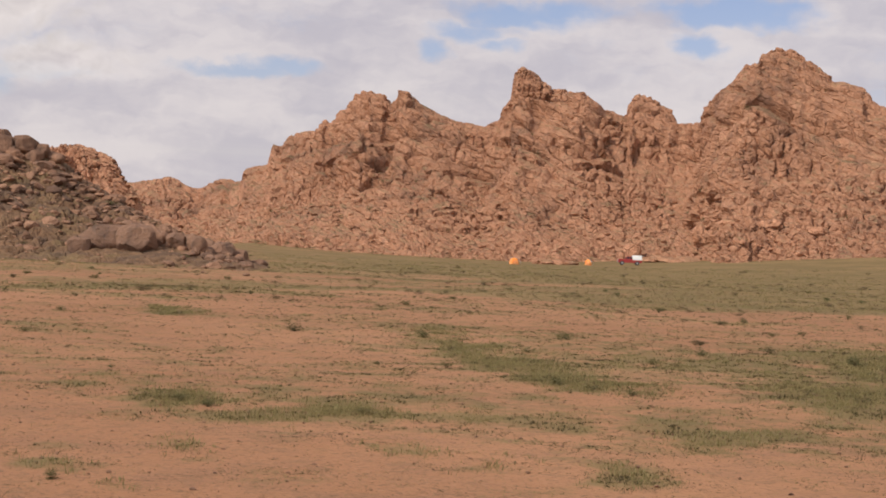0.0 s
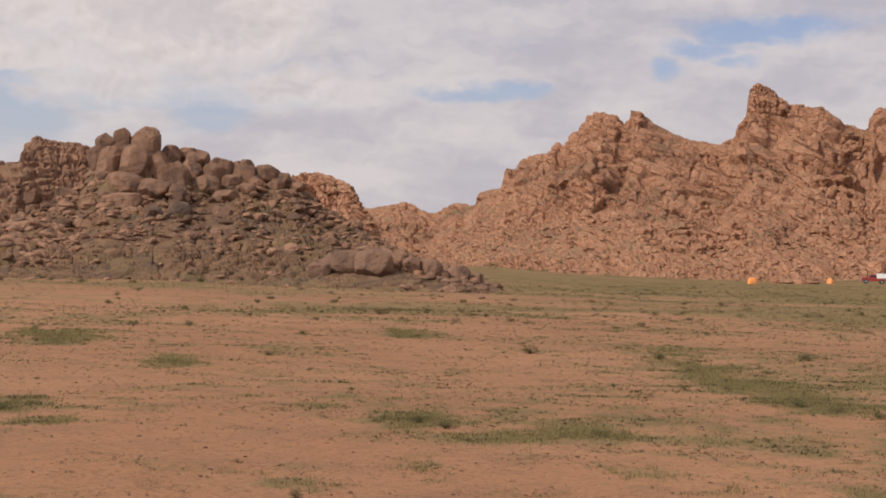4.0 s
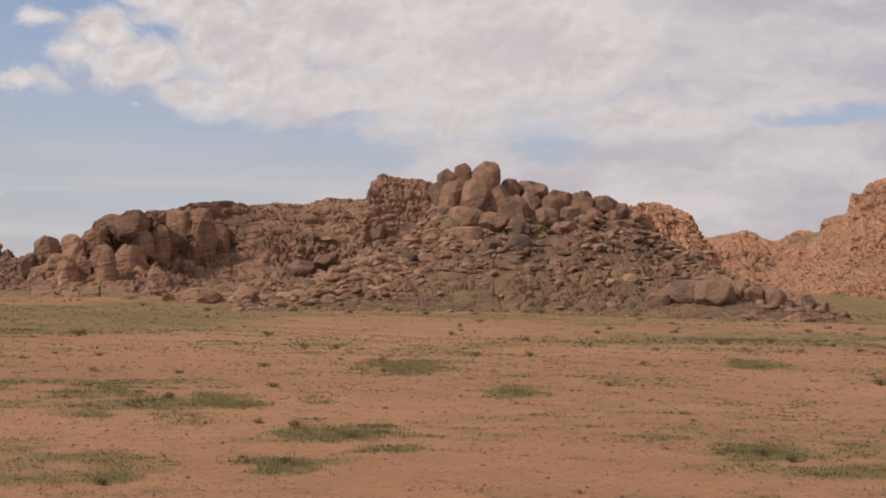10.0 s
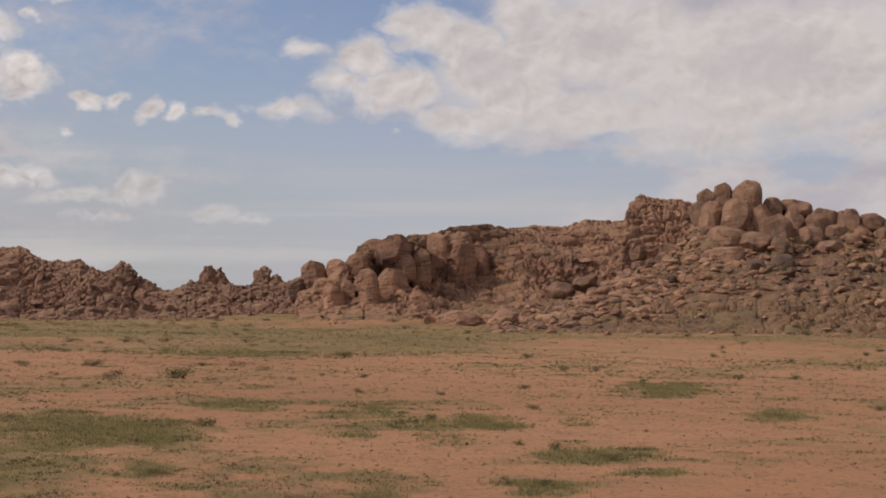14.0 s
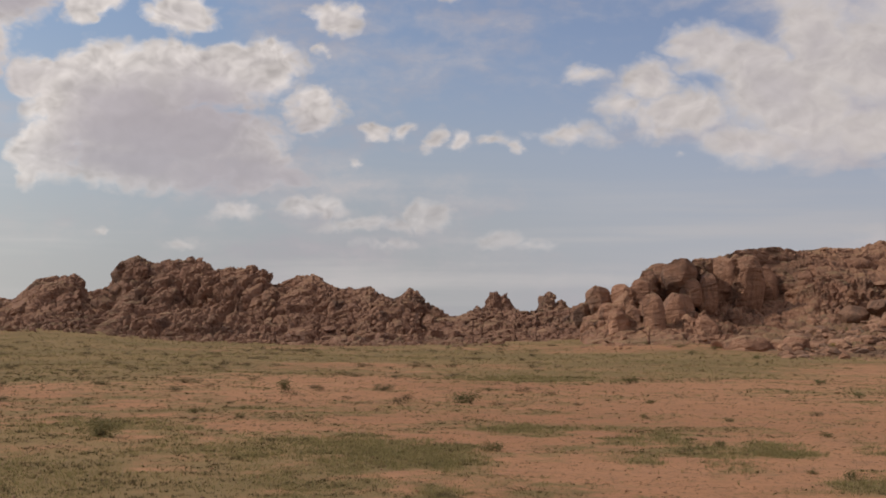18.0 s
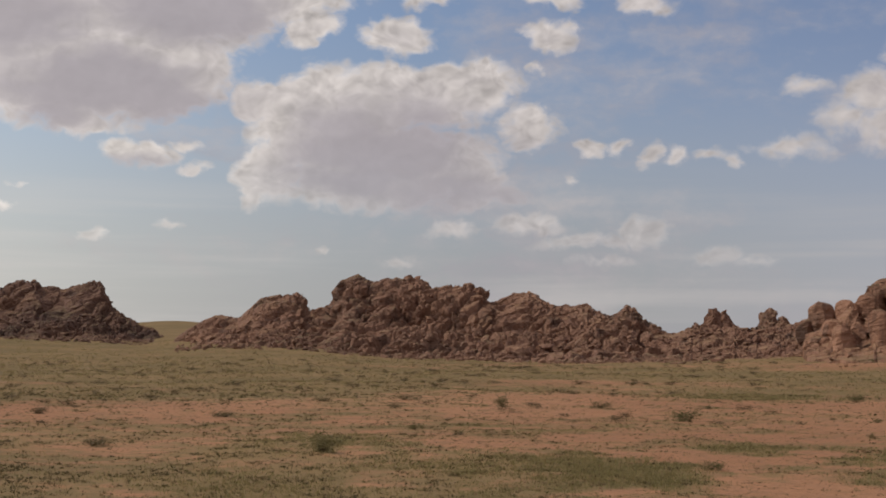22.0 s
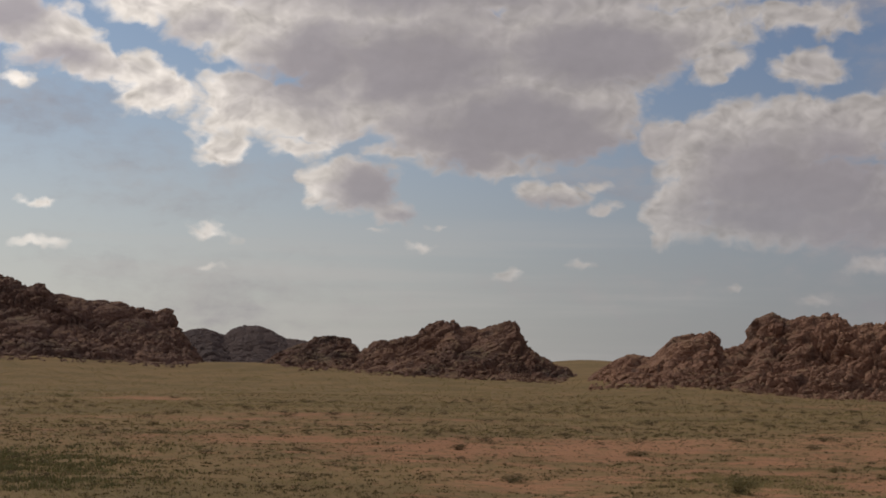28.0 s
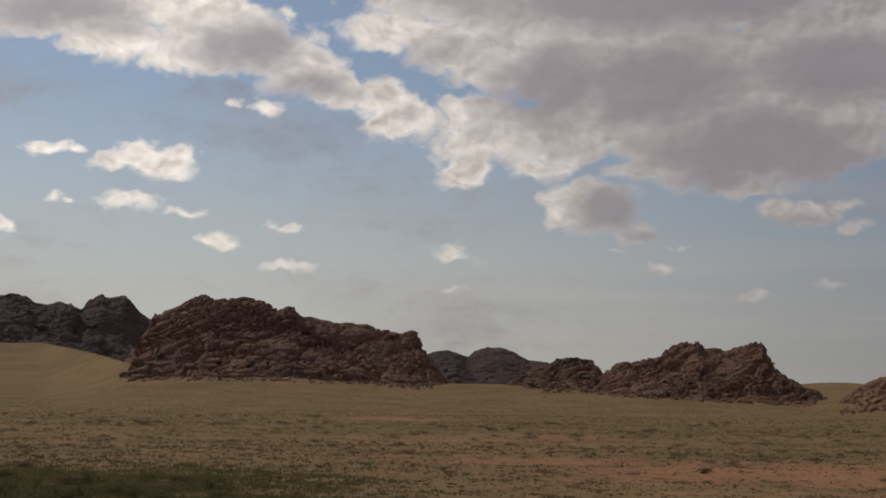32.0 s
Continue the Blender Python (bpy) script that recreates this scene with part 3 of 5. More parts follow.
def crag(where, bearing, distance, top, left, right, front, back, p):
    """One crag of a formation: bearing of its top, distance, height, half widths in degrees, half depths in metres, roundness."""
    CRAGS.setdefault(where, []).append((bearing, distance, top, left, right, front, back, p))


CREST = {}


def crest(where, *points):
    """The ridge line of a formation: bearing, distance and height of its high points, from its one end to the other."""
    CREST.setdefault(where, []).extend(points)


# front and back half depth in metres, the cliff's share of the front's depth and the height at the cliff's foot, depth of the gullies
SLOPE = {"massif": (74, 36, 0.30, 0.56, 0.22), "hill": (36, 26, 0.30, 0.58, 0.25), "hill_back": (40, 24, 0.3, 0.55, 0.3), "cliff": (28, 22, 0.3, 0.5, 0.2),
         "ridge": (36, 16, 0.34, 0.46, 0.5), "spire": (16, 9, 0.5, 0.5, 0.3), "outcrop": (32, 16, 0.34, 0.45, 0.5), "dark_hill": (44, 20, 0.3, 0.5, 0.55),
         "far_a": (60, 60, 0.5, 0.5, 0.3), "far_b": (60, 60, 0.5, 0.5, 0.3)}
# how hollow the lower slope runs out into the plain
APRON = {"massif": 1.15, "hill": 1.45, "cliff": 1.3, "ridge": 1.5, "spire": 1.2, "outcrop": 1.5, "dark_hill": 1.5}


def rock_height(name, b, r):
    """Height of the bare formation at bearings and distances."""
    b, r = np.broadcast_arrays(b, r)
    line = np.array(sorted(CREST[name]))
    front, back, vc, hc, gully = SLOPE[name]
    d, top = np.interp(b, line[:, 0], line[:, 1]), np.interp(b, line[:, 0], line[:, 2])
    low = ground_rise(b, np.minimum(r, d)) - 0.6
    wave = value_noise(b * 0.62, r * 0.02, 70, 3) - 0.5
    v = np.where(r < d, (d - r) / front, 0.0)
    v = v * (1 + gully * 2.2 * wave * np.clip(1 - v, 0, 1))
    if name == "cliff":
        # a sheer wall at the one end, an open slope at the other
        vc = 0.17 - 0.11 * np.exp(-((b - 30.4) / 0.9) ** 2) + 0.28 * ramp(-b, -29.9, -27.5)
    k = vc * (1 + 0.9 * wave)
    up = 1 - (1 - hc) * np.clip(v / k, 0, 1) ** 1.25
    out = (v - k) / (1 - k)
    down = hc * np.clip(1 - out, 0, 1) ** APRON.get(name, 1.0) - 0.5 * np.maximum(out - 1, 0)
    prof = np.where(v < k, up, down)
    tall = np.maximum(top - low, 0.0)
    z = low + tall * np.maximum(prof, -0.6)
    w = (r - d) / back
    z = np.where(r > d, low + tall * (1 - np.minimum(np.maximum(w, 0), 1.6) ** 1.2), z)
    edge = np.maximum((line[0, 0] - b) * (20 if name == "ridge" else 1), b - line[-1, 0])
    z = np.where(edge > 0, z - edge * {"ridge": 3.2, "outcrop": 3.2, "dark_hill": 9}.get(name, 60), z)
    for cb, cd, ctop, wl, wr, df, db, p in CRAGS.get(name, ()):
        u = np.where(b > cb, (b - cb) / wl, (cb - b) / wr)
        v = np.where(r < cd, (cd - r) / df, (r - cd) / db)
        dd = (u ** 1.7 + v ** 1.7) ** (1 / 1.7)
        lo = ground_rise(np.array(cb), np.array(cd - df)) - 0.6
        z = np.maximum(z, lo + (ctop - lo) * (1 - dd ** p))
    return z


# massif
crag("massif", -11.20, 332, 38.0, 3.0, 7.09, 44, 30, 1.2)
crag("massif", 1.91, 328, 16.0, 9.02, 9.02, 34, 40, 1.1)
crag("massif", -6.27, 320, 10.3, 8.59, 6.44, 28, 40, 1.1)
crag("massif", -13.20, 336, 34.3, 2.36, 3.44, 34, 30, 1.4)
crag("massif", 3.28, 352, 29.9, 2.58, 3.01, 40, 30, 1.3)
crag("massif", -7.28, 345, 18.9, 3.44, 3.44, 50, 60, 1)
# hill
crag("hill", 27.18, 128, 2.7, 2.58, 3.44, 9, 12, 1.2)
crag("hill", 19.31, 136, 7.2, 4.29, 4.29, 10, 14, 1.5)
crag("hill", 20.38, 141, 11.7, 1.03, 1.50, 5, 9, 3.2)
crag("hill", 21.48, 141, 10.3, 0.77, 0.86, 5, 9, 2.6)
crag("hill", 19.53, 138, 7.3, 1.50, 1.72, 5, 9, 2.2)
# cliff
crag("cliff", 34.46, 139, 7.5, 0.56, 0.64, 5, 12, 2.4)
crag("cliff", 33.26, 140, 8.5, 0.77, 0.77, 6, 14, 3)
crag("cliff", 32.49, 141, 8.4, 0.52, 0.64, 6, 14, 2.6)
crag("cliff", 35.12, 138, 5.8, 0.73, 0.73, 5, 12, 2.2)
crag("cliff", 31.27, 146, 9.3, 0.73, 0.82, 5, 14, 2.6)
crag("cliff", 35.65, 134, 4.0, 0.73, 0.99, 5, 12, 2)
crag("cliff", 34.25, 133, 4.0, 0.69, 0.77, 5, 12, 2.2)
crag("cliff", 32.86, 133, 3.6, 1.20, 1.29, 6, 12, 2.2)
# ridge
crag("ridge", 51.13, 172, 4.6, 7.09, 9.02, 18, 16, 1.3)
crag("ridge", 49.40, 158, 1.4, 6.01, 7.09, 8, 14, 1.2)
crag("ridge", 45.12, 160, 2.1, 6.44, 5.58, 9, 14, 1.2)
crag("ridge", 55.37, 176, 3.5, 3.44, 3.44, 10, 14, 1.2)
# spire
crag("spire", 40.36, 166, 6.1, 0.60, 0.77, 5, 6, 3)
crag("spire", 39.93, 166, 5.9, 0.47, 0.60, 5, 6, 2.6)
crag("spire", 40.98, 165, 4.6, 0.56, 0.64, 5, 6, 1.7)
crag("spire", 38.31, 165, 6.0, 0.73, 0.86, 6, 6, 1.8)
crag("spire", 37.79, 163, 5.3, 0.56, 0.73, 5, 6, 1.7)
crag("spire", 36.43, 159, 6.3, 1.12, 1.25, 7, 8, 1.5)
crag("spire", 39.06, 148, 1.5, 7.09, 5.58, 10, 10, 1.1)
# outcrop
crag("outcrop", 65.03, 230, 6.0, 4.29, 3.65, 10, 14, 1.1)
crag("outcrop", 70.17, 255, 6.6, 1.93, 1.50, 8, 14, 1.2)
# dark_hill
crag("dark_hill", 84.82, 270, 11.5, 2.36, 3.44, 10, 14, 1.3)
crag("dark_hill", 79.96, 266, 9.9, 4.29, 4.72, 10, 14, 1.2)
# massif
crest("massif", (13.46, 402, 15.4), (11.83, 402, 17.1), (11.01, 402, 18.0), (10.39, 402, 19.3), (9.76, 400, 17.3), (9.29, 398, 16.2), (8.55, 394, 18.8), (7.77, 388, 18.2), (7.62, 384, 21.3), (6.68, 381, 22.6), (6.60, 380, 27.5), (6.30, 379, 27.1))
crest("massif", (6.18, 378, 28.2), (5.79, 377, 30.2), (4.95, 375, 31.7), (4.83, 374, 33.6), (4.62, 374, 33.7), (4.47, 373, 32.6), (4.12, 372, 35.7), (3.59, 370, 39.9), (3.02, 368, 40.9), (2.48, 368, 39.9), (2.21, 368, 38.1), (2.04, 366, 38.5))
crest("massif", (1.97, 366, 41.1), (1.59, 366, 40.9), (1.07, 366, 37.8), (0.31, 366, 35.5), (-0.57, 367, 33.9), (-1.43, 367, 33.3), (-1.94, 364, 34.4), (-2.09, 361, 37.4), (-2.35, 359, 39.7), (-2.39, 358, 45.7), (-2.73, 358, 46.7), (-3.50, 359, 44.3))
crest("massif", (-4.05, 360, 41.8), (-5.01, 362, 41.8), (-5.67, 364, 39.5), (-6.43, 367, 36.9), (-6.79, 370, 37.5), (-6.87, 371, 42.0), (-7.13, 372, 43.0), (-7.88, 373, 41.5), (-8.38, 373, 39.4), (-8.65, 372, 36.0), (-9.49, 366, 35.7), (-9.59, 360, 38.5))
crest("massif", (-10.17, 346, 41.7), (-10.67, 342, 43.4), (-11.02, 342, 46.5), (-11.51, 344, 47.8), (-11.63, 346, 49.4), (-12.07, 349, 51.7), (-12.79, 350, 51.1), (-13.52, 350, 48.1), (-14.36, 350, 44.4), (-15.37, 350, 42.7), (-15.69, 350, 39.8), (-16.19, 350, 38.5))
crest("massif", (-18.75, 352, 35.8), (-21.62, 352, 30.4))
# hill
crest("hill", (32.34, 118, -0.2), (30.91, 124, 0.6), (29.27, 126, 1.7), (27.38, 128, 2.1), (25.70, 131, 3.6), (24.02, 135, 5.4), (22.54, 140, 7.9), (21.91, 142, 9.9), (21.49, 142, 10.5), (20.20, 143, 11.0), (18.91, 143, 11.5), (17.84, 144, 11.2))
crest("hill", (16.97, 144, 10.8), (16.22, 144, 10.7), (15.36, 144, 10.1), (14.39, 143, 9.0), (13.75, 142, 7.6), (12.89, 140, 6.3), (11.82, 136, 4.7), (10.76, 132, 3.4), (9.50, 128, 2.2), (8.25, 124, 1.1), (6.61, 120, 0.1))
# hill_back
crest("hill_back", (18.25, 190, 10.9), (15.89, 194, 11.9), (14.62, 196, 13.3), (13.77, 196, 13.7), (12.91, 195, 12.9), (12.31, 192, 11.4), (11.84, 188, 8.9), (11.51, 186, 6.9))
# cliff
crest("cliff", (37.04, 142, 3.1), (36.07, 142, 4.0), (35.33, 143, 5.9), (34.97, 144, 6.0), (34.76, 145, 7.2), (33.95, 145, 8.1), (33.26, 146, 8.7), (32.87, 147, 8.5), (32.62, 147, 8.8), (31.80, 148, 9.2), (31.27, 150, 10.0), (30.05, 152, 10.4))
crest("cliff", (29.02, 154, 10.1), (28.06, 157, 10.6), (27.11, 160, 10.6), (26.16, 162, 11.4), (24.69, 165, 11.6), (24.52, 168, 13.6), (24.13, 170, 14.7), (23.34, 171, 14.4), (22.30, 172, 14.3), (21.85, 172, 13.8), (20.26, 172, 12.4), (18.06, 172, 10.8))
# ridge
crest("ridge", (60.04, 200, 3.8), (59.03, 198, 5.6), (58.20, 196, 5.0), (57.79, 195, 6.1), (57.28, 193, 7.6), (56.07, 191, 8.5), (55.79, 190, 8.1), (55.55, 189, 6.1), (55.00, 188, 6.4), (54.65, 187, 7.5), (54.26, 186, 9.9), (53.71, 186, 10.5))
crest("ridge", (53.20, 186, 9.6), (52.96, 185, 9.5), (52.60, 185, 10.0), (51.32, 184, 10.3), (50.93, 183, 9.2), (49.11, 181, 8.9), (48.61, 180, 7.2), (47.82, 179, 8.0), (47.22, 178, 8.4), (46.20, 176, 6.5), (45.02, 174, 6.6), (44.17, 173, 5.3))
crest("ridge", (43.80, 172, 5.7), (43.53, 171, 6.6), (43.21, 171, 6.0), (42.74, 170, 4.7), (42.24, 168, 3.6), (41.61, 166, 3.3))
# spire
crest("spire", (42.87, 164, 3.3), (41.82, 163, 3.3), (41.09, 163, 4.1), (39.39, 162, 4.0), (37.68, 161, 4.1), (36.93, 159, 4.8), (36.42, 158, 5.1), (35.97, 157, 4.5), (35.32, 156, 3.8), (34.78, 155, 2.7))
# outcrop
crest("outcrop", (71.98, 264, 6.7), (71.35, 264, 7.9), (70.82, 263, 9.1), (70.18, 262, 9.4), (69.62, 261, 8.8), (69.18, 258, 6.4), (68.84, 254, 7.4), (68.42, 250, 8.4), (67.82, 248, 8.5), (67.22, 246, 9.0), (66.71, 244, 10.3), (66.33, 243, 11.3))
crest("outcrop", (65.58, 241, 11.5), (65.30, 241, 10.4), (64.61, 240, 10.2), (64.08, 239, 10.9), (63.72, 238, 11.2), (63.21, 237, 11.4), (63.07, 236, 9.3), (62.80, 235, 8.0), (62.31, 233, 5.8), (61.84, 231, 4.7), (61.31, 230, 4.1))
# dark_hill
crest("dark_hill", (86.82, 280, 6.7), (86.58, 281, 10.7), (86.13, 283, 14.9), (86.00, 284, 16.8), (85.83, 284, 16.6), (85.65, 284, 17.1), (85.08, 283, 18.2), (84.57, 282, 19.9), (84.04, 282, 20.2), (83.72, 282, 19.4), (82.67, 281, 19.8), (81.92, 280, 19.0))
crest("dark_hill", (81.39, 279, 17.6), (81.18, 279, 18.3), (80.86, 279, 18.2), (80.64, 279, 16.7), (79.99, 282, 16.6), (79.14, 285, 15.8), (78.28, 287, 15.9), (77.20, 289, 15.0), (76.73, 290, 14.0), (76.52, 290, 14.7), (76.17, 290, 14.4), (76.02, 290, 12.6))
crest("dark_hill", (75.69, 290, 10.5), (75.36, 290, 7.8))
# far_a
crest("far_a", (78.40, 900, 13.6), (76.34, 900, 24.8), (75.71, 900, 28.9), (75.08, 900, 31.1), (74.70, 900, 29.9), (74.23, 905, 27.2), (73.98, 910, 31.1), (73.60, 910, 32.9), (72.96, 910, 33.4), (72.43, 910, 30.5), (71.89, 908, 25.9), (71.24, 905, 25.0))
crest("far_a", (69.95, 900, 19.1), (68.66, 900, 14.4))
# far_b
crest("far_b", (96.60, 640, 39.2), (94.55, 640, 44.7), (92.79, 640, 42.7), (91.61, 640, 41.1), (91.21, 640, 41.8), (90.65, 640, 40.6), (90.36, 640, 38.2), (89.89, 640, 37.2), (89.40, 640, 39.2), (89.03, 640, 38.2), (88.68, 642, 36.5), (88.42, 643, 40.4))
crest("far_b", (87.98, 645, 43.1), (87.57, 645, 41.6), (87.12, 646, 43.0), (86.82, 646, 40.0), (86.56, 646, 35.3), (86.26, 646, 33.8), (85.46, 646, 27.3), (84.60, 646, 20.4))


class Formation:
    def __init__(self, key, name, mat, b0, b1, r0, r1, db, rows, size, amp, label, category="rock formation", dip=(20, 25, 30), seed=1, stretch=(1.3, 1.3, 0.75), soft=0.3, big=1.0, small=1.0, upright=0.0, groove=0.95):
        self.key, self.r0, self.r1 = key, r0, r1
        b = np.arange(b0, b1, db)
        r = np.linspace(r0, r1, 500)
        bb, rr = np.meshgrid(b, r, indexing="ij")
        z = np.maximum(rock_height(key, bb, rr), -8)
        # rows spread evenly along each slope, with fewer on the far side
        crest = z.argmax(1)
        step = np.hypot(np.diff(rr, axis=1), np.diff(z, axis=1) * 1.6)
        step = step * np.where(np.arange(len(r) - 1)[None, :] > crest[:, None] + 6, 0.25, 1.0)
        s = np.concatenate([np.zeros((len(b), 1)), np.cumsum(step, 1)], 1)
        want = np.linspace(0, 1, rows)
        r2 = np.stack([np.interp(want * s[i, -1], s[i], r) for i in range(len(b))])
        b2 = np.repeat(b[:, None], rows, 1)
        z2 = np.maximum(rock_height(key, b2, r2), -8)
        rad = np.radians(b2)
        p = np.stack([-r2 * np.sin(rad), r2 * np.cos(rad), z2], -1)
        nx = np.gradient(p, axis=0)
        ny = np.gradient(p, axis=1)
        n = np.cross(ny, nx)
        n /= np.linalg.norm(n, axis=-1, keepdims=True) + 1e-9
        n = np.where(n[..., 2:] < 0, -n, n)
        flat = p.reshape(-1, 3)
        # the beds dip as seen from the plain; upright joints cross them
        facing = Euler((0, 0, radians(-(b0 + b1) / 2))).to_matrix()
        turn = np.array(Euler([radians(a) for a in dip]).to_matrix() @ facing)
        q = flat @ turn.T / np.array(stretch)
        stand = flat @ np.array(facing).T / np.array((0.8, 1.0, 2.4))
        wob = np.stack([value_noise(flat[:, 0] / size / 2 + k, flat[:, 2] / size / 2 + flat[:, 1] / size / 2, 40 + k, 2) - 0.5 for k in range(3)], 1)
        q = q + wob * size * 0.7
        d = np.zeros(len(flat))
        steep = 1 - ramp(n.reshape(-1, 3)[:, 2], 0.45, 0.9)
        line = np.array(sorted(CREST[key]))
        calm = 0.3 + 0.7 * ramp(np.abs(np.interp(b2, line[:, 0], line[:, 1]) - r2).ravel(), 0, 8)
        near_top = np.interp(b2, line[:, 0], line[:, 1]) - r2 < SLOPE[key][0] * 0.42
        massive = np.where(near_top.ravel() & (key == "massif"), 0.45, 1.0)
        for k, (cell, a) in enumerate(((size * 3.2, 1.45 * big), (size, 0.6 * (big + small) / 2), (size * 0.38, 0.34 * small))):
            gap, rnd, lean = blocks(q / cell, seed * 7 + k)
            if upright and k < 2:
                gap2, rnd2, lean2 = blocks((stand + wob * size * 0.4) / cell * 1.25, seed * 11 + k)
                pick = (value_noise(flat[:, 0] / 22 + 3, (flat[:, 1] + 2 * flat[:, 2]) / 22, 90, 2) < upright)
                gap, rnd, lean = np.where(pick, gap2, gap), np.where(pick, rnd2, rnd), np.where(pick, lean2, lean)
            rounded = 0.8 * np.minimum(1, gap * 2.4) ** 0.6 + 0.7 * (rnd - 0.5) - 0.5
            angular = 0.9 * (rnd - 0.5) + 1.7 * lean + groove * (np.minimum(1, gap * 5.5) - 0.92)
            share = (0.35 + 0.65 * steep) * calm if k == 0 else 0.4 + 0.6 * calm if k == 1 else 1.0
            patchy = 0.35 + 1.3 * ramp(value_noise(flat[:, 0] / size / 4 + 9 * k, (flat[:, 1] + flat[:, 2]) / size / 4, 60 + k, 2), 0.25, 0.75)
            d += a * amp * share * (patchy if k else 1.0) * (massive if k == 2 else 1.0) * (rounded * soft + angular * (1 - soft))
        p = p + n * d.reshape(z2.shape)[..., None]
        self.surface = (b0, db, r2, p[..., 2])
        self.thing = tagged(new(name), label, category)
        self.face = mesh_object("rock_face", p.reshape(-1, 3), grid_faces(len(b), rows), mat, False)
        self.face.parent = self.thing

    def level(self, b, r):
        b0, db, r2, z = self.surface
        i = int(np.clip(round((b - b0) / db), 0, len(r2) - 1))
        return max(float(np.interp(r, r2[i], z[i])), float(ground_rise(b, r)))


massif = Formation("massif", "rock_massif", ROCK_RED, -24, 13.5, 258, 440, 0.05, 380, 4.2, 0.8, "tall jagged massif of reddish jointed granite above the plain", dip=(0, -27, 8), seed=1, stretch=(2.5, 1.6, 0.62), soft=0.05, big=0.95, small=0.95, upright=0.4, groove=1.9)
hill = Formation("hill", "boulder_hill", HILL_SOIL, 5, 36, 86, 172, 0.045, 240, 1.5, 0.42, "low bouldery hill of brown granite rubble on the plain", dip=(0, 10, 0), seed=2, soft=0.8)
hill_back = Formation("hill_back", "rock_knoll", ROCK_RED, 10.5, 18, 140, 222, 0.05, 220, 1.8, 0.8, "sunlit knoll of reddish granite behind the bouldery hill", dip=(0, -20, 0), seed=3, stretch=(1.9, 1.5, 0.7), soft=0.1, upright=0.4, groove=1.8)
cliff = Formation("cliff", "rock_cliff", ROCK_CLIFF, 21, 38, 108, 196, 0.05, 260, 1.5, 0.45, "short brown granite cliff with rounded columns and an overhang", dip=(0, 12, 0), seed=4, stretch=(2.2, 1.4, 0.65), soft=0.2, upright=0.3, groove=1.3)
spire = Formation("spire", "rock_spires", ROCK_RIDGE, 32, 47, 130, 178, 0.05, 170, 1.3, 0.5, "low rubble ridge with three small granite spires", dip=(0, 20, 0), seed=5, stretch=(1.8, 1.4, 0.7), soft=0.25, upright=0.45)
ridge = Formation("ridge", "rock_ridge", ROCK_RIDGE, 38, 62.5, 126, 218, 0.045, 290, 1.9, 0.6, "low jagged ridge of brownish red granite slabs", dip=(0, 30, 10), seed=6, stretch=(2.4, 1.6, 0.65), soft=0.12, big=1.7, small=1.05, upright=0.3, groove=1.5)
outcrop = Formation("outcrop", "rock_outcrop", ROCK_OUTCROP_SHADED, 58.5, 73, 190, 284, 0.045, 240, 1.9, 0.62, "small backlit granite outcrop with a notched top, cloud shade put into its colour", dip=(0, 32, 10), seed=7, stretch=(2.4, 1.6, 0.65), soft=0.12, big=1.7, small=1.05, upright=0.25, groove=1.5)
dark_hill = Formation("dark_hill", "shaded_rock_hill", ROCK_SHADED, 74, 88.5, 226, 320, 0.045, 260, 2.5, 0.62, "long rocky hill seen against the light, its shade put into a dark brown colour", dip=(0, 25, 10), seed=8, stretch=(2.2, 1.6, 0.7), soft=0.12, big=1.8, small=1.0, upright=0.25, groove=1.5)
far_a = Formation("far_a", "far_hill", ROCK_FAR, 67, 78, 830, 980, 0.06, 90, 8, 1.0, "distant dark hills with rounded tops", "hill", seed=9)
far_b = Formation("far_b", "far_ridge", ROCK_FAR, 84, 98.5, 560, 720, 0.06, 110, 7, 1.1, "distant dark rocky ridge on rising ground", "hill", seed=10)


# ---- boulders ----
def boulder_shape(seed, fine=2, cuts=9, rough=0.10, round_off=0.82, block=2.0):
    """A weathered block: a ball cut by random planes and roughened. Returns points and triangles, about 2 across."""
    rng = np.random.RandomState(seed)
    bm = bmesh.new()
    bmesh.ops.create_icosphere(bm, subdivisions=fine, radius=1.0)
    v = np.array([q.co[:] for q in bm.verts])
    f = np.array([[q.index for q in t.verts] for t in bm.faces])
    bm.free()
    v = v / (np.abs(v) ** block).sum(1, keepdims=True) ** (1 / block) * 0.93
    for _ in range(cuts):
        n = rng.normal(size=3)
        n /= np.linalg.norm(n)
        over = v @ n - rng.uniform(round_off - 0.3, round_off)
        v = v - np.outer(np.maximum(over, 0) * 0.92, n)
    if fine > 3:
        v *= 1 + 0.14 * (value_noise(v[:, 0] * 2.2 + seed, v[:, 1] * 2.2 + v[:, 2] * 1.7, seed, 4)[:, None] - 0.5)
    v *= 1 + rng.uniform(-rough, rough, size=(len(v), 1)) * 0.6
    return v, f


SHAPES = [boulder_shape(100 + i) for i in range(14)]
FINE = [boulder_shape(200 + i, 4, 14, 0.02, 0.96, 3.0) for i in range(10)]


def shape_mesh(name, shape, mat, smooth=False):
    me = bpy.data.meshes.new(name)
    me.from_pydata(shape[0].tolist(), [], shape[1].tolist())
    me.materials.append(mat)
    if smooth:
        me.polygons.foreach_set("use_smooth", [True] * len(me.polygons))
    return me


MESHES = {}


def boulder_mesh(kind, index, mat, smooth=False):
    key = (kind, index, mat.name)
    if key not in MESHES:
        MESHES[key] = shape_mesh("boulder", (SHAPES, FINE)[kind][index], mat, smooth)
    return MESHES[key]


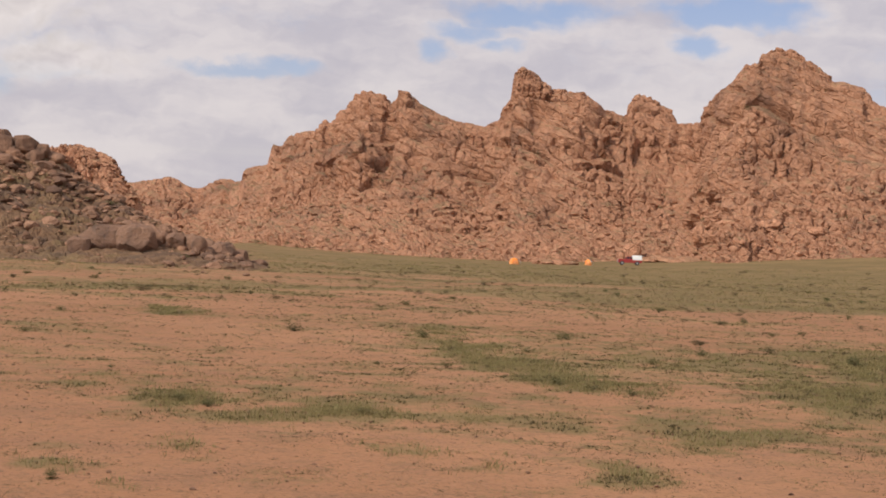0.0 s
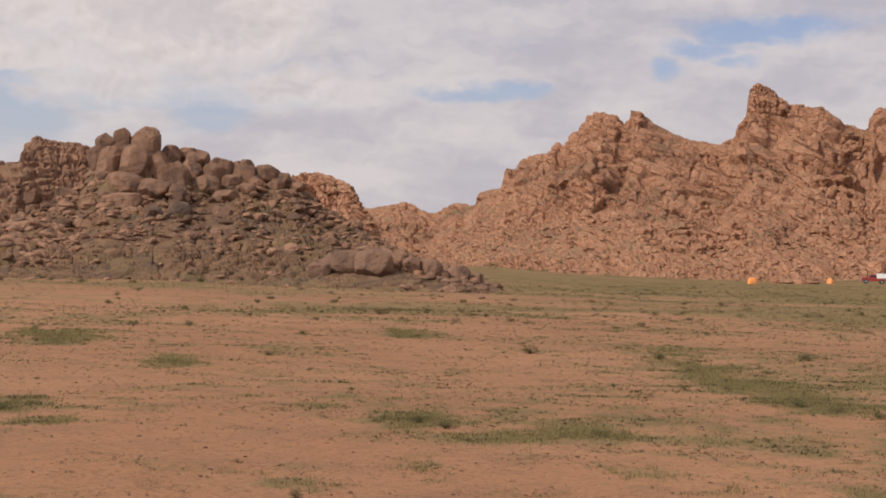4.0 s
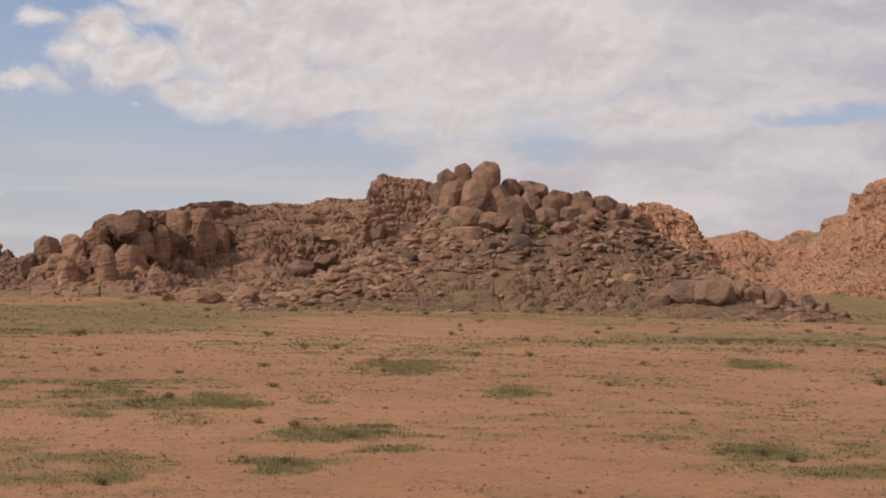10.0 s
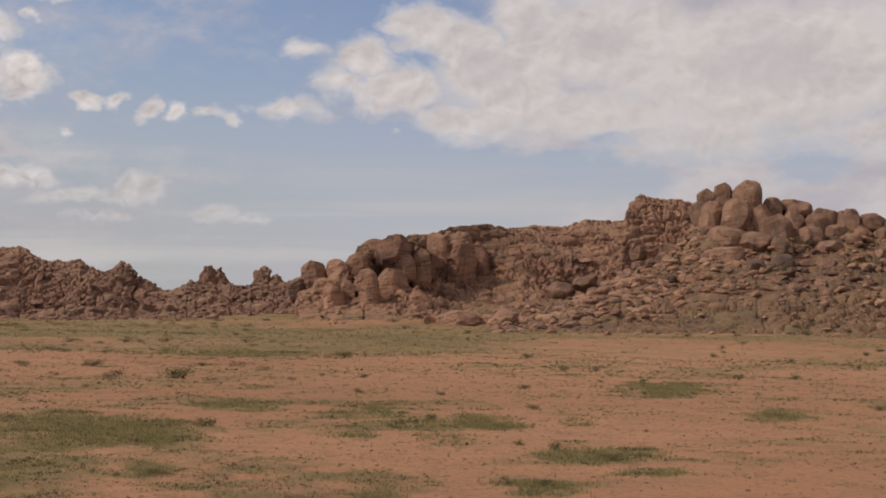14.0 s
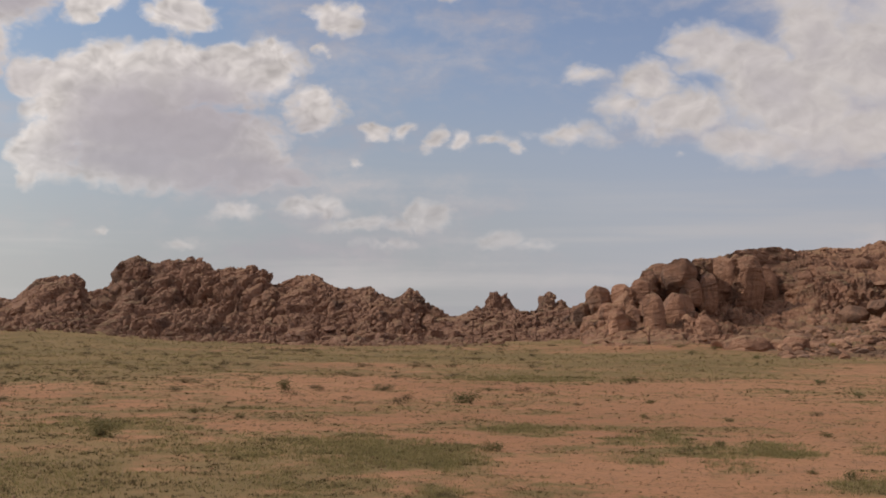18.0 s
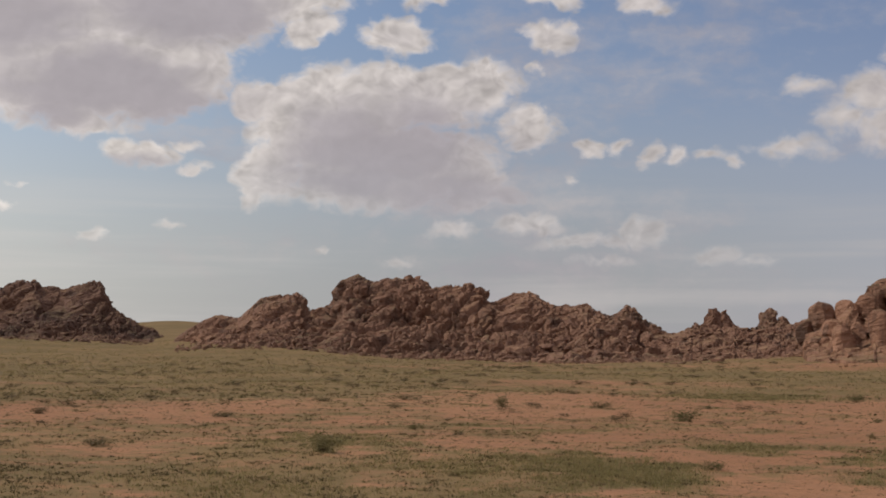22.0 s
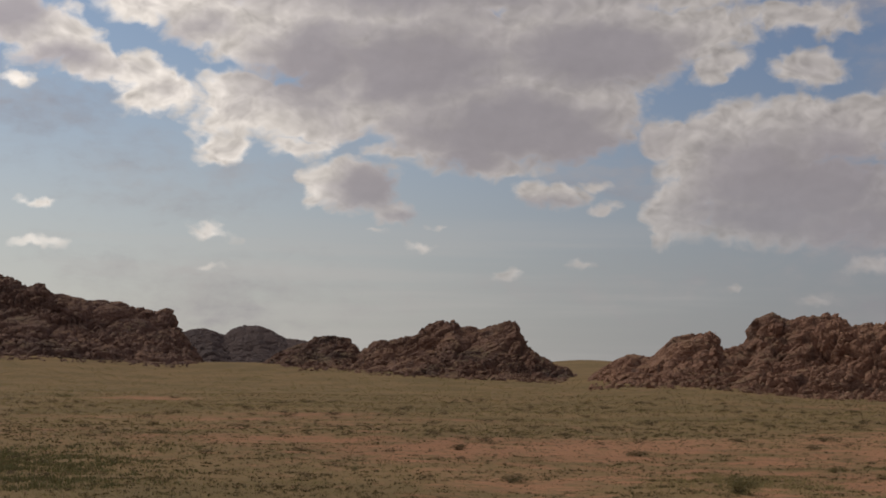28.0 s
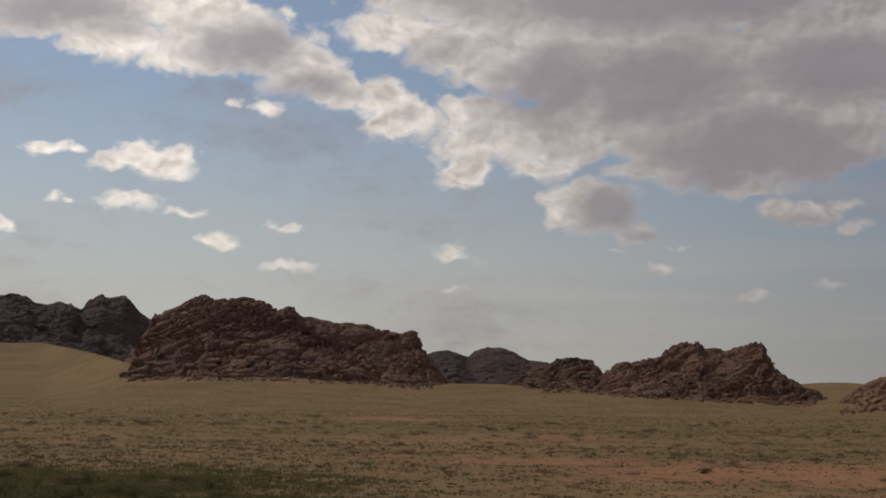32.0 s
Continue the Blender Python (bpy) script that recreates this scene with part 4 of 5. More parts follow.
def rubble(form, mat, count, b0, b1, low, high, singles, seed, crest_share=0.3, weight=None, flatness=0.6, reach=0.9):
    """Boulders over a formation: the nearest ones single parts, the others joined."""
    rng = np.random.RandomState(seed)
    made = []
    b0_, db_, r2, zz = form.surface
    line = np.array(sorted(CREST[form.key]))
    while len(made) < count:
        b = rng.uniform(b0, b1)
        d = np.interp(b, line[:, 0], line[:, 1])
        near = d - SLOPE[form.key][0] * 0.98 - 1.5
        t = rng.uniform(0.03, 1) ** 1.1 * reach
        r = near + (d - near) * t if rng.uniform() > crest_share else d + rng.uniform(-5, 1)
        size = low * (high / low) ** (rng.uniform() ** 2.8) * (0.6 + 0.6 * t)
        if weight is not None and rng.uniform() > weight(b, r):
            continue
        z = form.level(b, r)
        if z < -2:
            continue
        made.append((r, b, z, size, rng.randint(len(SHAPES)), rng.uniform(0, 360), rng.uniform(-25, 25), rng.uniform(0.65, 1.25), rng.uniform(flatness - 0.15, flatness + 0.3)))
    made.sort()
    verts, faces, base = [], [], 0
    for k, (r, b, z, size, which, spin, lean, sx, sz) in enumerate(made):
        p = polar(b, r, z + size * sz * 0.04)
        m = Matrix.LocRotScale(p, Euler((radians(lean), radians(lean * 0.6), radians(spin))), (size * 0.5 * sx, size * 0.5, size * 0.5 * sz))
        if k < singles:
            ob = new("boulder", boulder_mesh(0, which, mat))
            ob.parent = form.thing
            ob.matrix_local = m
        else:
            v, f = SHAPES[which]
            a = np.array(m)
            verts.append(v @ a[:3, :3].T + a[:3, 3])
            faces.append(f + base)
            base += len(v)
    if verts:
        ob = mesh_object("boulder_rubble", np.concatenate(verts), np.concatenate(faces), mat)
        ob.parent = form.thing
        tagged(ob, kind="stuff")


rubble(massif, ROCK_RED, 2600, -19, 12, 0.6, 3.0, 260, 1, 0.0, flatness=0.45, reach=0.5)


def hill_cover(b, r):
    """Share of the hill's slope that boulders cover: close below the crest, thin on the soil lower down."""
    line = np.array(sorted(CREST["hill"]))
    up = 1 - (np.interp(b, line[:, 0], line[:, 1]) - r) / SLOPE["hill"][0]
    clump = float(value_noise(np.array([b * 1.1]), np.array([r / 5.0]), 77, 2)[0])
    bare = 1 - 0.65 * float(ramp(-b, -16.5, -14.0)) * (1 - float(ramp(up, 0.6, 0.85)))
    return (0.05 + 0.95 * float(ramp(up + (clump - 0.5) * 0.7, 0.22, 0.75))) * bare


rubble(hill, ROCK_BROWN, 2900, 7.2, 29.5, 0.22, 1.9, 180, 2, 0.12, hill_cover, 0.5)
rubble(hill, ROCK_VARNISH_SHADED, 1500, 7.2, 29.5, 0.22, 1.7, 120, 22, 0.16, hill_cover, 0.42)
rubble(cliff, ROCK_CLIFF, 260, 22, 37, 0.2, 1.4, 160, 3, 0.06, flatness=0.45, reach=0.5)
rubble(cliff, ROCK_BROWN, 240, 21.5, 28.6, 0.25, 1.9, 120, 13, 0.05, flatness=0.5, reach=0.6)
rubble(hill_back, ROCK_RED, 160, 11.5, 17, 0.6, 2.2, 60, 4, 0.2)
rubble(spire, ROCK_RIDGE, 600, 33.5, 45, 0.35, 1.5, 150, 5, 0.05)
rubble(ridge, ROCK_RIDGE, 1000, 40, 60.5, 0.35, 1.9, 280, 6, 0.0, reach=0.6)
rubble(outcrop, ROCK_OUTCROP_SHADED, 420, 61.5, 71.5, 0.5, 2.0, 150, 7, 0.0, reach=0.6)
rubble(dark_hill, ROCK_SHADED, 450, 75.5, 87, 0.6, 2.2, 150, 8, 0.0, reach=0.45)
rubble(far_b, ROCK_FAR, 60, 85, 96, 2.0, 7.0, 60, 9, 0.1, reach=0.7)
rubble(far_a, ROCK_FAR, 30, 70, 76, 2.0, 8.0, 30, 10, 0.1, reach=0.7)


TOWER, COLUMNS, LOOSE, FOOT_STONES = [], [], [], []
# bearing and elevation from the camp, angular width and height
TOWER += [(21.35, 3.32, 0.99, 1.46), (20.49, 3.38, 1.04, 1.56), (19.72, 3.23, 1.04, 1.56), (18.98, 3.03, 0.99, 1.32), (21.01, 3.63, 0.94, 1.46), (20.97, 3.9, 0.7, 1.2), (20.2, 3.9, 1.0, 1.5), (21.5, 3.9, 0.7, 1.0), (19.34, 3.51, 0.80, 1.37), (18.47, 3.3, 0.76, 0.85), (17.57, 3.2, 0.85, 0.85), (16.4, 3.2, 0.8, 0.9)]
TOWER += [(21.63, 4.34, 0.63, 0.55), (20.99, 4.45, 0.60, 0.82), (20.16, 4.28, 1.01, 1.26), (21.76, 3.63, 0.82, 0.93), (21.16, 3.50, 0.49, 0.98), (20.61, 3.19, 0.63, 0.63), (19.89, 3.29, 0.76, 0.87), (20.32, 3.67, 0.68, 0.68), (19.18, 3.74, 0.76, 0.98), (19.71, 2.52, 1.26, 0.85), (18.97, 2.43, 0.71, 0.85), (19.61, 1.67, 0.85, 0.57), (18.81, 1.85, 0.85, 0.63), (18.25, 3.83, 0.90, 0.57), (17.72, 3.34, 0.57, 0.52), (17.33, 3.54, 0.76, 0.63), (16.74, 3.38, 0.57, 0.71), (16.41, 3.47, 0.63, 0.71)]
TOWER += [(15.63, 3.34, 0.85, 0.63), (14.99, 3.11, 0.63, 0.57), (14.54, 2.91, 0.63, 0.44), (14.89, 2.60, 0.63, 0.41), (17.92, 2.86, 0.96, 0.68), (17.25, 1.73, 0.71, 0.57), (20.85, 2.69, 1.26, 0.82), (20.98, 2.10, 1.37, 0.68), (24.16, 2.14, 0.57, 0.57), (27.08, 0.71, 0.98, 0.63), (24.02, 1.71, 0.68, 0.41), (26.10, 1.03, 0.85, 0.49), (24.75, 0.47, 0.63, 0.35), (22.87, 2.26, 0.85, 0.57), (25.58, 0.89, 0.57, 0.35), (17.13, 2.46, 0.82, 0.41), (16.34, 2.73, 0.57, 0.44), (18.59, 4.01, 0.55, 0.41)]
TOWER += [(15.31, 2.87, 0.68, 0.55), (16.02, 3.07, 0.61, 0.49), (16.93, 3.00, 0.68, 0.49)]
COLUMNS += [(35.61, 0.32, 0.79, 1.06), (35.00, 0.42, 0.71, 1.26), (34.32, 0.64, 0.85, 1.42), (33.46, 0.65, 1.37, 1.50), (32.47, 0.28, 0.98, 0.85), (34.08, 2.12, 1.04, 0.85), (33.43, 2.27, 1.26, 0.98), (34.68, 1.52, 0.85, 0.98), (32.36, 1.63, 0.79, 1.15), (31.67, 2.02, 0.93, 1.69), (30.85, 1.90, 1.12, 1.80), (30.13, 1.77, 0.85, 1.67), (31.38, 0.65, 0.44, 0.55), (36.38, 1.26, 0.85, 0.85), (36.52, 1.49, 0.68, 0.55), (35.57, 1.47, 0.71, 0.63), (36.98, 0.71, 0.71, 0.71), (35.96, 0.73, 0.85, 0.71)]
COLUMNS += [(32.97, 1.62, 0.82, 0.82), (33.99, 1.33, 0.82, 0.82)]
# bearing, distance, height of the middle, width and height
LOOSE += [(11.42, 117, 1.0, 2.9, 2.2), (12.60, 119, 1.6, 3.8, 2.0), (13.57, 117, 0.6, 2.1, 1.2), (10.59, 119, 1.9, 1.9, 1.6), (10.00, 118, 1.4, 1.8, 1.7), (9.33, 118, 1.2, 2.0, 1.5), (8.29, 119, 0.4, 2.2, 1.3), (8.88, 121, 1.6, 1.6, 1.3), (7.73, 120, 0.3, 1.9, 1.0), (6.91, 121, 0.1, 1.5, 0.7), (29.04, 113, 0.4, 2.4, 1.3), (30.91, 115, 0.7, 2.9, 1.3), (29.72, 115, 0.9, 2.0, 1.0), (30.20, 118, 1.6, 2.1, 1.0), (31.84, 118, 0.6, 1.7, 0.8)]
# the first three are stones added in place of low brown shrubs
FOOT_STONES += [(-3.79, 262, 0.3, 3.6, 1.2), (-4.32, 263, 0.5, 2.8, 1.2), (-4.82, 262, 0.4, 2.8, 0.8), (-8.55, 283, 2.4, 6.9, 1.0), (-9.17, 283, 2.9, 5.0, 1.0), (-7.81, 283, 2.0, 3.4, 0.9), (-8.12, 288, 3.8, 3.5, 1.4), (-12.17, 290, 4.7, 4.0, 1.9), (-10.52, 290, 4.5, 3.5, 1.6), (-13.79, 290, 5.6, 3.5, 1.9), (-9.65, 300, 9.3, 4.4, 3.6), (-7.12, 300, 10.5, 3.6, 3.2)]


def place_boulder(ob, b, d, z, w, h, seed):
    u = random.Random(seed)
    turn = Euler((u.uniform(-0.2, 0.2), u.uniform(-0.2, 0.2), radians(b) + u.uniform(-0.3, 0.3)))
    ob.matrix_basis = Matrix.LocRotScale(polar(b, d, z), turn, (w * 0.56, w * 0.56, h * 0.56))


def slope_distance(form, b, e, far):
    """How far out the slope of a formation meets an elevation at a bearing."""
    r = form.r0
    while r < far and form.level(b, r) < EYE[2] + r * math.tan(radians(e)):
        r += 0.25
    return r


for i, (b, e, w, h) in enumerate(TOWER):
    ob = new("boulder", boulder_mesh(1, i % len(FINE), ROCK_VARNISH_SHADED))
    ob.parent = hill.thing
    d = slope_distance(hill, b, e, 140.5)
    place_boulder(ob, b, d, EYE[2] + d * math.tan(radians(e)), radians(w) * d * 1.1, radians(h) * d * 1.12, i)

for i, (b, e, w, h) in enumerate(COLUMNS):
    ob = new("column" if h > 1.2 * w else "boulder", boulder_mesh(1, (i * 3) % len(FINE), ROCK_CLIFF))
    ob.parent = cliff.thing
    d = slope_distance(cliff, b, e, 150)
    place_boulder(ob, b, d, EYE[2] + d * math.tan(radians(e - 0.12 * h)), radians(w) * d * 1.0, radians(h) * d * 1.35, 30 + i)

for i, (b, d, z, w, h) in enumerate(LOOSE):
    ob = new("boulder", boulder_mesh(1, (i * 3 + 1) % len(FINE), ROCK_CLIFF if b > 25 else ROCK_VARNISH_SHADED))
    level = max(level_at(b, d), hill.level(b, d))
    place_boulder(ob, b, d, level + h * 0.24, w * (1.1 if w > 2.5 else 0.85), h * (1.25 if w > 2.5 else 1.0), 50 + i)
    tagged(ob, "rounded brown granite boulder lying at the hill's foot" if w > 1.6 else "small brown granite boulder lying on the steppe", "boulder", "boulders at the foot of the hill")

for i, (b, d, z, w, h) in enumerate(FOOT_STONES):
    ob = new("boulder", boulder_mesh(1, (i * 5 + 2) % len(FINE), ROCK_RED))
    level = level_at(b, d)
    if d < 285:
        place_boulder(ob, b, d, level + h * 0.3, w, h, 80 + i)
        tagged(ob, "low flat reddish stone shape lying on the grass near the camp", "boulder", "stones below the massif")
    else:
        ob.parent = massif.thing
        place_boulder(ob, b, d, massif.level(b, d) + h * 0.2, w, h, 80 + i)


# ---- camp ----
def part(name, bm, mat, parent, label="", smooth=False):
    """One mesh object of a bmesh under a thing or a part."""
    me = bpy.data.meshes.new(name)
    bm.to_mesh(me)
    bm.free()
    me.materials.append(mat)
    if smooth:
        me.polygons.foreach_set("use_smooth", [True] * len(me.polygons))
    ob = new(name, me)
    ob.parent = parent
    return tagged(ob, label)


def box(bm, x0, x1, y0, y1, z0, z1, bevel=0.03):
    made = bmesh.ops.create_cube(bm, size=1.0, matrix=Matrix.LocRotScale(((x0 + x1) / 2, (y0 + y1) / 2, (z0 + z1) / 2), None, (x1 - x0, y1 - y0, z1 - z0)))
    if bevel:
        edges = {e for v in made["verts"] for e in v.link_edges}
        bmesh.ops.bevel(bm, geom=list(edges), offset=bevel, segments=2, affect="EDGES")
    return bm


ORANGE = plain_material("orange_nylon", (0.95, 0.33, 0.06), 0.55, 0.08)
PALE_ORANGE = plain_material("pale_orange_nylon", (0.95, 0.50, 0.20), 0.55, 0.08)
POLE = plain_material("tent_pole_grey", (0.35, 0.35, 0.36), 0.4, 0.05, 0.6)
RED_PAINT = plain_material("dusty_red_paint", (0.33, 0.035, 0.03), 0.4, 0.15)
WHITE_PAINT = plain_material("white_paint", (0.86, 0.86, 0.84), 0.45, 0.04)
RUBBER = plain_material("tyre_rubber", (0.03, 0.03, 0.03), 0.8, 0.2)
RIM_GREY = plain_material("steel_rim", (0.40, 0.40, 0.40), 0.4, 0.1, 0.7)
DARK_GLASS = plain_material("dark_window_glass", (0.03, 0.035, 0.04), 0.08, 0.05)
LAMP_GLASS = plain_material("lamp_glass", (0.75, 0.75, 0.70), 0.2, 0.05)


def dome_tent(name, bearing, r, wide, high, turn, label):
    root = tagged(new(name), label, "tent", "tents of the camp")
    root.matrix_basis = Matrix.Translation(polar(bearing, r, level_at(bearing, r))) @ Euler((0, 0, radians(bearing + turn))).to_matrix().to_4x4()
    bm = bmesh.new()
    rings, segs = 9, 32
    rows = []
    for i in range(rings + 1):
        a = i / rings * math.pi / 2
        row = []
        for j in range(segs):
            t = 2 * math.pi * j / segs
            square = 1 / max(abs(math.cos(t)), abs(math.sin(t))) ** 0.55
            sag = 1 - 0.06 * abs(math.sin(2 * t)) * math.sin(2 * a)
            k = math.cos(a) ** 0.75 * square * sag * wide / 2 * 0.88
            row.append(bm.verts.new((k * math.cos(t), k * math.sin(t) * 0.85, high * math.sin(a) ** 0.9)))
        rows.append(row)
    for i in range(rings):
        for j in range(segs):
            bm.faces.new((rows[i][j], rows[i][(j + 1) % segs], rows[i + 1][(j + 1) % segs], rows[i + 1][j]))
    bmesh.ops.remove_doubles(bm, verts=bm.verts, dist=0.002)
    part("canopy", bm, ORANGE, root, smooth=True)
    bm = bmesh.new()
    arc = [(-0.30 + 0.06 * k) * wide for k in range(11)]
    top = [bm.verts.new((x, -wide * 0.43 - 0.03 + 0.10 * (1 - (x / (0.3 * wide)) ** 2), 0.05 + high * 0.62 * max(0.0, 1 - (x / (0.3 * wide)) ** 2) ** 0.6)) for x in arc]
    low = [bm.verts.new((x, -wide * 0.46 - 0.03, 0.03)) for x in arc]
    for k in range(10):
        bm.faces.new((low[k], low[k + 1], top[k + 1], top[k]))
    bmesh.ops.solidify(bm, geom=bm.faces[:], thickness=0.02)
    part("door_flap", bm, PALE_ORANGE, root, "paler orange door panel")
    for s in (1, -1):
        bm = bmesh.new()
        prev = None
        for k in range(17):
            a = math.pi * k / 16
            c = Vector((math.cos(a) * wide * 0.56 * 0.93, s * math.cos(a) * wide * 0.46, 0.02 + high * 1.01 * math.sin(a) ** 0.8))
            ring = [bm.verts.new(c + Vector((0.02 * math.cos(q), 0.02 * math.sin(q), 0.02 * math.cos(q * 2)))) for q in (0, 2.1, 4.2)]
            if prev:
                for q in range(3):
                    bm.faces.new((prev[q], prev[(q + 1) % 3], ring[(q + 1) % 3], ring[q]))
            prev = ring
        part("pole", bm, POLE, root)
    return root


dome_tent("dome_tent", -2.70, 252, 1.75, 1.10, 20, "orange dome tent pitched on the grass below the massif")
dome_tent("dome_tent", -5.50, 262, 1.40, 1.00, -15, "smaller orange dome tent with a pale door panel")


def pickup(bearing, r, turn):
    root = tagged(new("pickup_truck"), "dusty red pickup truck with a white box canopy, parked", "truck")
    root.matrix_basis = Matrix.Translation(polar(bearing, r, level_at(bearing, r))) @ Euler((0, 0, radians(bearing + turn))).to_matrix().to_4x4()
    bm = bmesh.new()
    box(bm, -2.05, 2.05, -0.8, 0.8, 0.42, 0.86, 0.06)
    box(bm, -2.0, -0.75, -0.76, 0.76, 0.80, 1.04, 0.08)
    part("body", bm, RED_PAINT, root)
    bm = bmesh.new()
    box(bm, -0.85, 0.45, -0.76, 0.76, 0.84, 1.52, 0.10)
    for v in bm.verts:
        if v.co.z > 1.3:
            v.co.x = v.co.x * 0.82 + 0.06
            v.co.y *= 0.9
    cab = part("cab", bm, RED_PAINT, root)
    for s in (1, -1):
        bm = bmesh.new()
        box(bm, -0.62, -0.12, s * 0.735 - 0.02, s * 0.735 + 0.02, 1.10, 1.42, 0.01)
        part("side_window", bm, DARK_GLASS, cab)
        bm = bmesh.new()
        box(bm, -0.05, 0.36, s * 0.735 - 0.02, s * 0.735 + 0.02, 1.10, 1.42, 0.01)
        part("side_window", bm, DARK_GLASS, cab)
    bm = bmesh.new()
    box(bm, -0.80, -0.76, -0.6, 0.6, 1.08, 1.42, 0.01)
    part("windscreen", bm, DARK_GLASS, cab)
    bm = bmesh.new()
    box(bm, 0.42, 2.05, -0.82, 0.82, 0.90, 1.72, 0.05)
    canopy = part("canopy", bm, WHITE_PAINT, root, "white box canopy over the bed")
    bm = bmesh.new()
    box(bm, -2.12, -2.0, -0.78, 0.78, 0.45, 0.60, 0.02)
    part("bumper", bm, RIM_GREY, root)
    for s in (1, -1):
        bm = bmesh.new()
        box(bm, -2.08, -1.99, s * 0.58 - 0.11, s * 0.58 + 0.11, 0.78, 0.94, 0.02)
        part("headlight", bm, LAMP_GLASS, root)
    for x in (-1.3, 1.25):
        for s in (1, -1):
            bm = bmesh.new()
            turned = Matrix.Translation((x, s * 0.74, 0.36)) @ Euler((math.pi / 2, 0, 0)).to_matrix().to_4x4()
            bmesh.ops.create_cone(bm, cap_ends=True, segments=20, radius1=0.36, radius2=0.36, depth=0.22, matrix=turned)
            bmesh.ops.bevel(bm, geom=bm.edges[:], offset=0.03, segments=1, affect="EDGES")
            tyre = part("wheel", bm, RUBBER, root)
            bm = bmesh.new()
            bmesh.ops.create_cone(bm, cap_ends=True, segments=16, radius1=0.21, radius2=0.18, depth=0.25, matrix=turned)
            part("rim", bm, RIM_GREY, tyre)


pickup(-7.05, 262, 4)


# ---- plants ----
SHRUBS = []
# bearing, distance and width of each of the larger shrubs
SHRUBS += [(-15.4, 28.4, 0.38), (-13.5, 40.4, 0.3), (-9.9, 29, 0.28), (-9.8, 32.4, 0.49), (-8.2, 53.8, 0.48), (-8.1, 26.1, 0.25), (-7.4, 18.9, 0.28), (-5.9, 19.4, 0.36), (-4.8, 32.1, 0.48), (-4.5, 20, 0.45), (-0.3, 22.6, 0.29), (-0.2, 64.7, 0.34), (0.3, 46.9, 0.18), (2.3, 22.6, 0.25), (2.8, 15.6, 0.29), (5.5, 31, 0.46), (7.2, 51.9, 0.31), (8.6, 15.9, 0.3)]
SHRUBS += [(9.6, 16.4, 0.37), (11.2, 52.4, 0.59), (12.2, 20.2, 0.15), (14.1, 37, 0.3), (14.2, 11, 0.21), (16.4, 13, 0.15), (18.5, 54.7, 0.33), (20.4, 39.7, 0.36), (23.4, 146.9, 0.99), (23.8, 22.1, 0.17), (25.1, 17.7, 0.4), (25.7, 42.7, 0.35), (27.2, 18.8, 0.42), (27.3, 74.8, 0.39), (27.6, 14.8, 0.33), (28.1, 26.2, 0.24), (28.6, 19.4, 0.25), (29.1, 15.3, 0.19)]
SHRUBS += [(31.5, 30.7, 0.23), (31.9, 23.4, 0.35), (32.9, 22.6, 0.12), (34.2, 13.4, 0.4), (34.4, 150, 0.79), (34.7, 31.4, 0.24), (35.2, 51.2, 0.58), (36, 39.1, 0.23), (37.1, 36.4, 0.27), (40.4, 21.8, 0.33), (40.5, 43.3, 0.39), (41, 89.7, 1.68), (41.2, 37.2, 0.61), (42.3, 15.8, 0.36), (43.3, 71.8, 1.34), (44.5, 42.9, 0.64), (45.3, 71.2, 0.91), (45.5, 53, 0.52)]
SHRUBS += [(48.2, 42.7, 0.48), (49.4, 85.1, 0.96), (49.8, 29.3, 0.29), (51.5, 31.9, 0.36), (51.9, 47.3, 0.89), (54.9, 45.5, 0.68), (55, 24.1, 0.63), (58.6, 37.3, 0.7), (63.4, 26.2, 0.49), (65.4, 37.8, 0.51), (67.5, 87.4, 0.65), (67.6, 63.6, 0.33), (69.3, 29.2, 0.22), (71.9, 77.7, 0.87), (73.3, 52.5, 0.47), (75.1, 35.9, 0.24), (75.2, 89.5, 0.6), (76.4, 46.8, 0.53)]
SHRUBS += [(80.1, 120.2, 1.53), (86.1, 27.9, 1.15), (87.8, 94.4, 1.42), (88.9, 29.5, 0.99), (89, 62.4, 0.47), (90.5, 36.1, 1.08)]


def shrub_mesh(name, seed, mat, leaves, spread, tall, leaf):
    """A low dome of many small leaves with gaps and an uneven outline."""
    rng = np.random.RandomState(seed)
    centres = rng.normal(size=(9, 3)) * (0.22, 0.22, 0.10) + (0, 0, 0.30)
    verts, faces = [], []
    for i in range(leaves):
        c = centres[rng.randint(9)] + rng.normal(size=3) * (0.12, 0.12, 0.13)
        c[2] = max(0.02, c[2])
        a = rng.normal(size=3)
        a /= np.linalg.norm(a)
        b = np.cross(a, rng.normal(size=3))
        b /= np.linalg.norm(b)
        w = leaf * rng.uniform(0.6, 1.4)
        k = len(verts)
        verts += [c - b * w * 0.35, c + a * w * 0.2 + b * w * 0.35, c + a * w * 1.3]
        faces.append((k, k + 1, k + 2))
    verts = np.array(verts) * (spread, spread, tall)
    return shape_mesh(name, (verts, np.array(faces)), mat)


def stem_mesh(seed, mat):
    rng = np.random.RandomState(seed)
    verts, faces = [], []
    for i in range(14):
        t, out, up = rng.uniform(0, 6.28), rng.uniform(0.05, 0.3), rng.uniform(0.2, 0.45)
        tip = np.array((math.cos(t) * out, math.sin(t) * out, up))
        k = len(verts)
        for q in (0, 2.1, 4.2):
            verts.append(np.array((math.cos(q) * 0.014, math.sin(q) * 0.014, -0.03)))
        verts.append(tip)
        faces += [(k, k + 1, k + 3), (k + 1, k + 2, k + 3), (k + 2, k, k + 3)]
    return shape_mesh("stalk", (np.array(verts), np.array(faces)), mat)


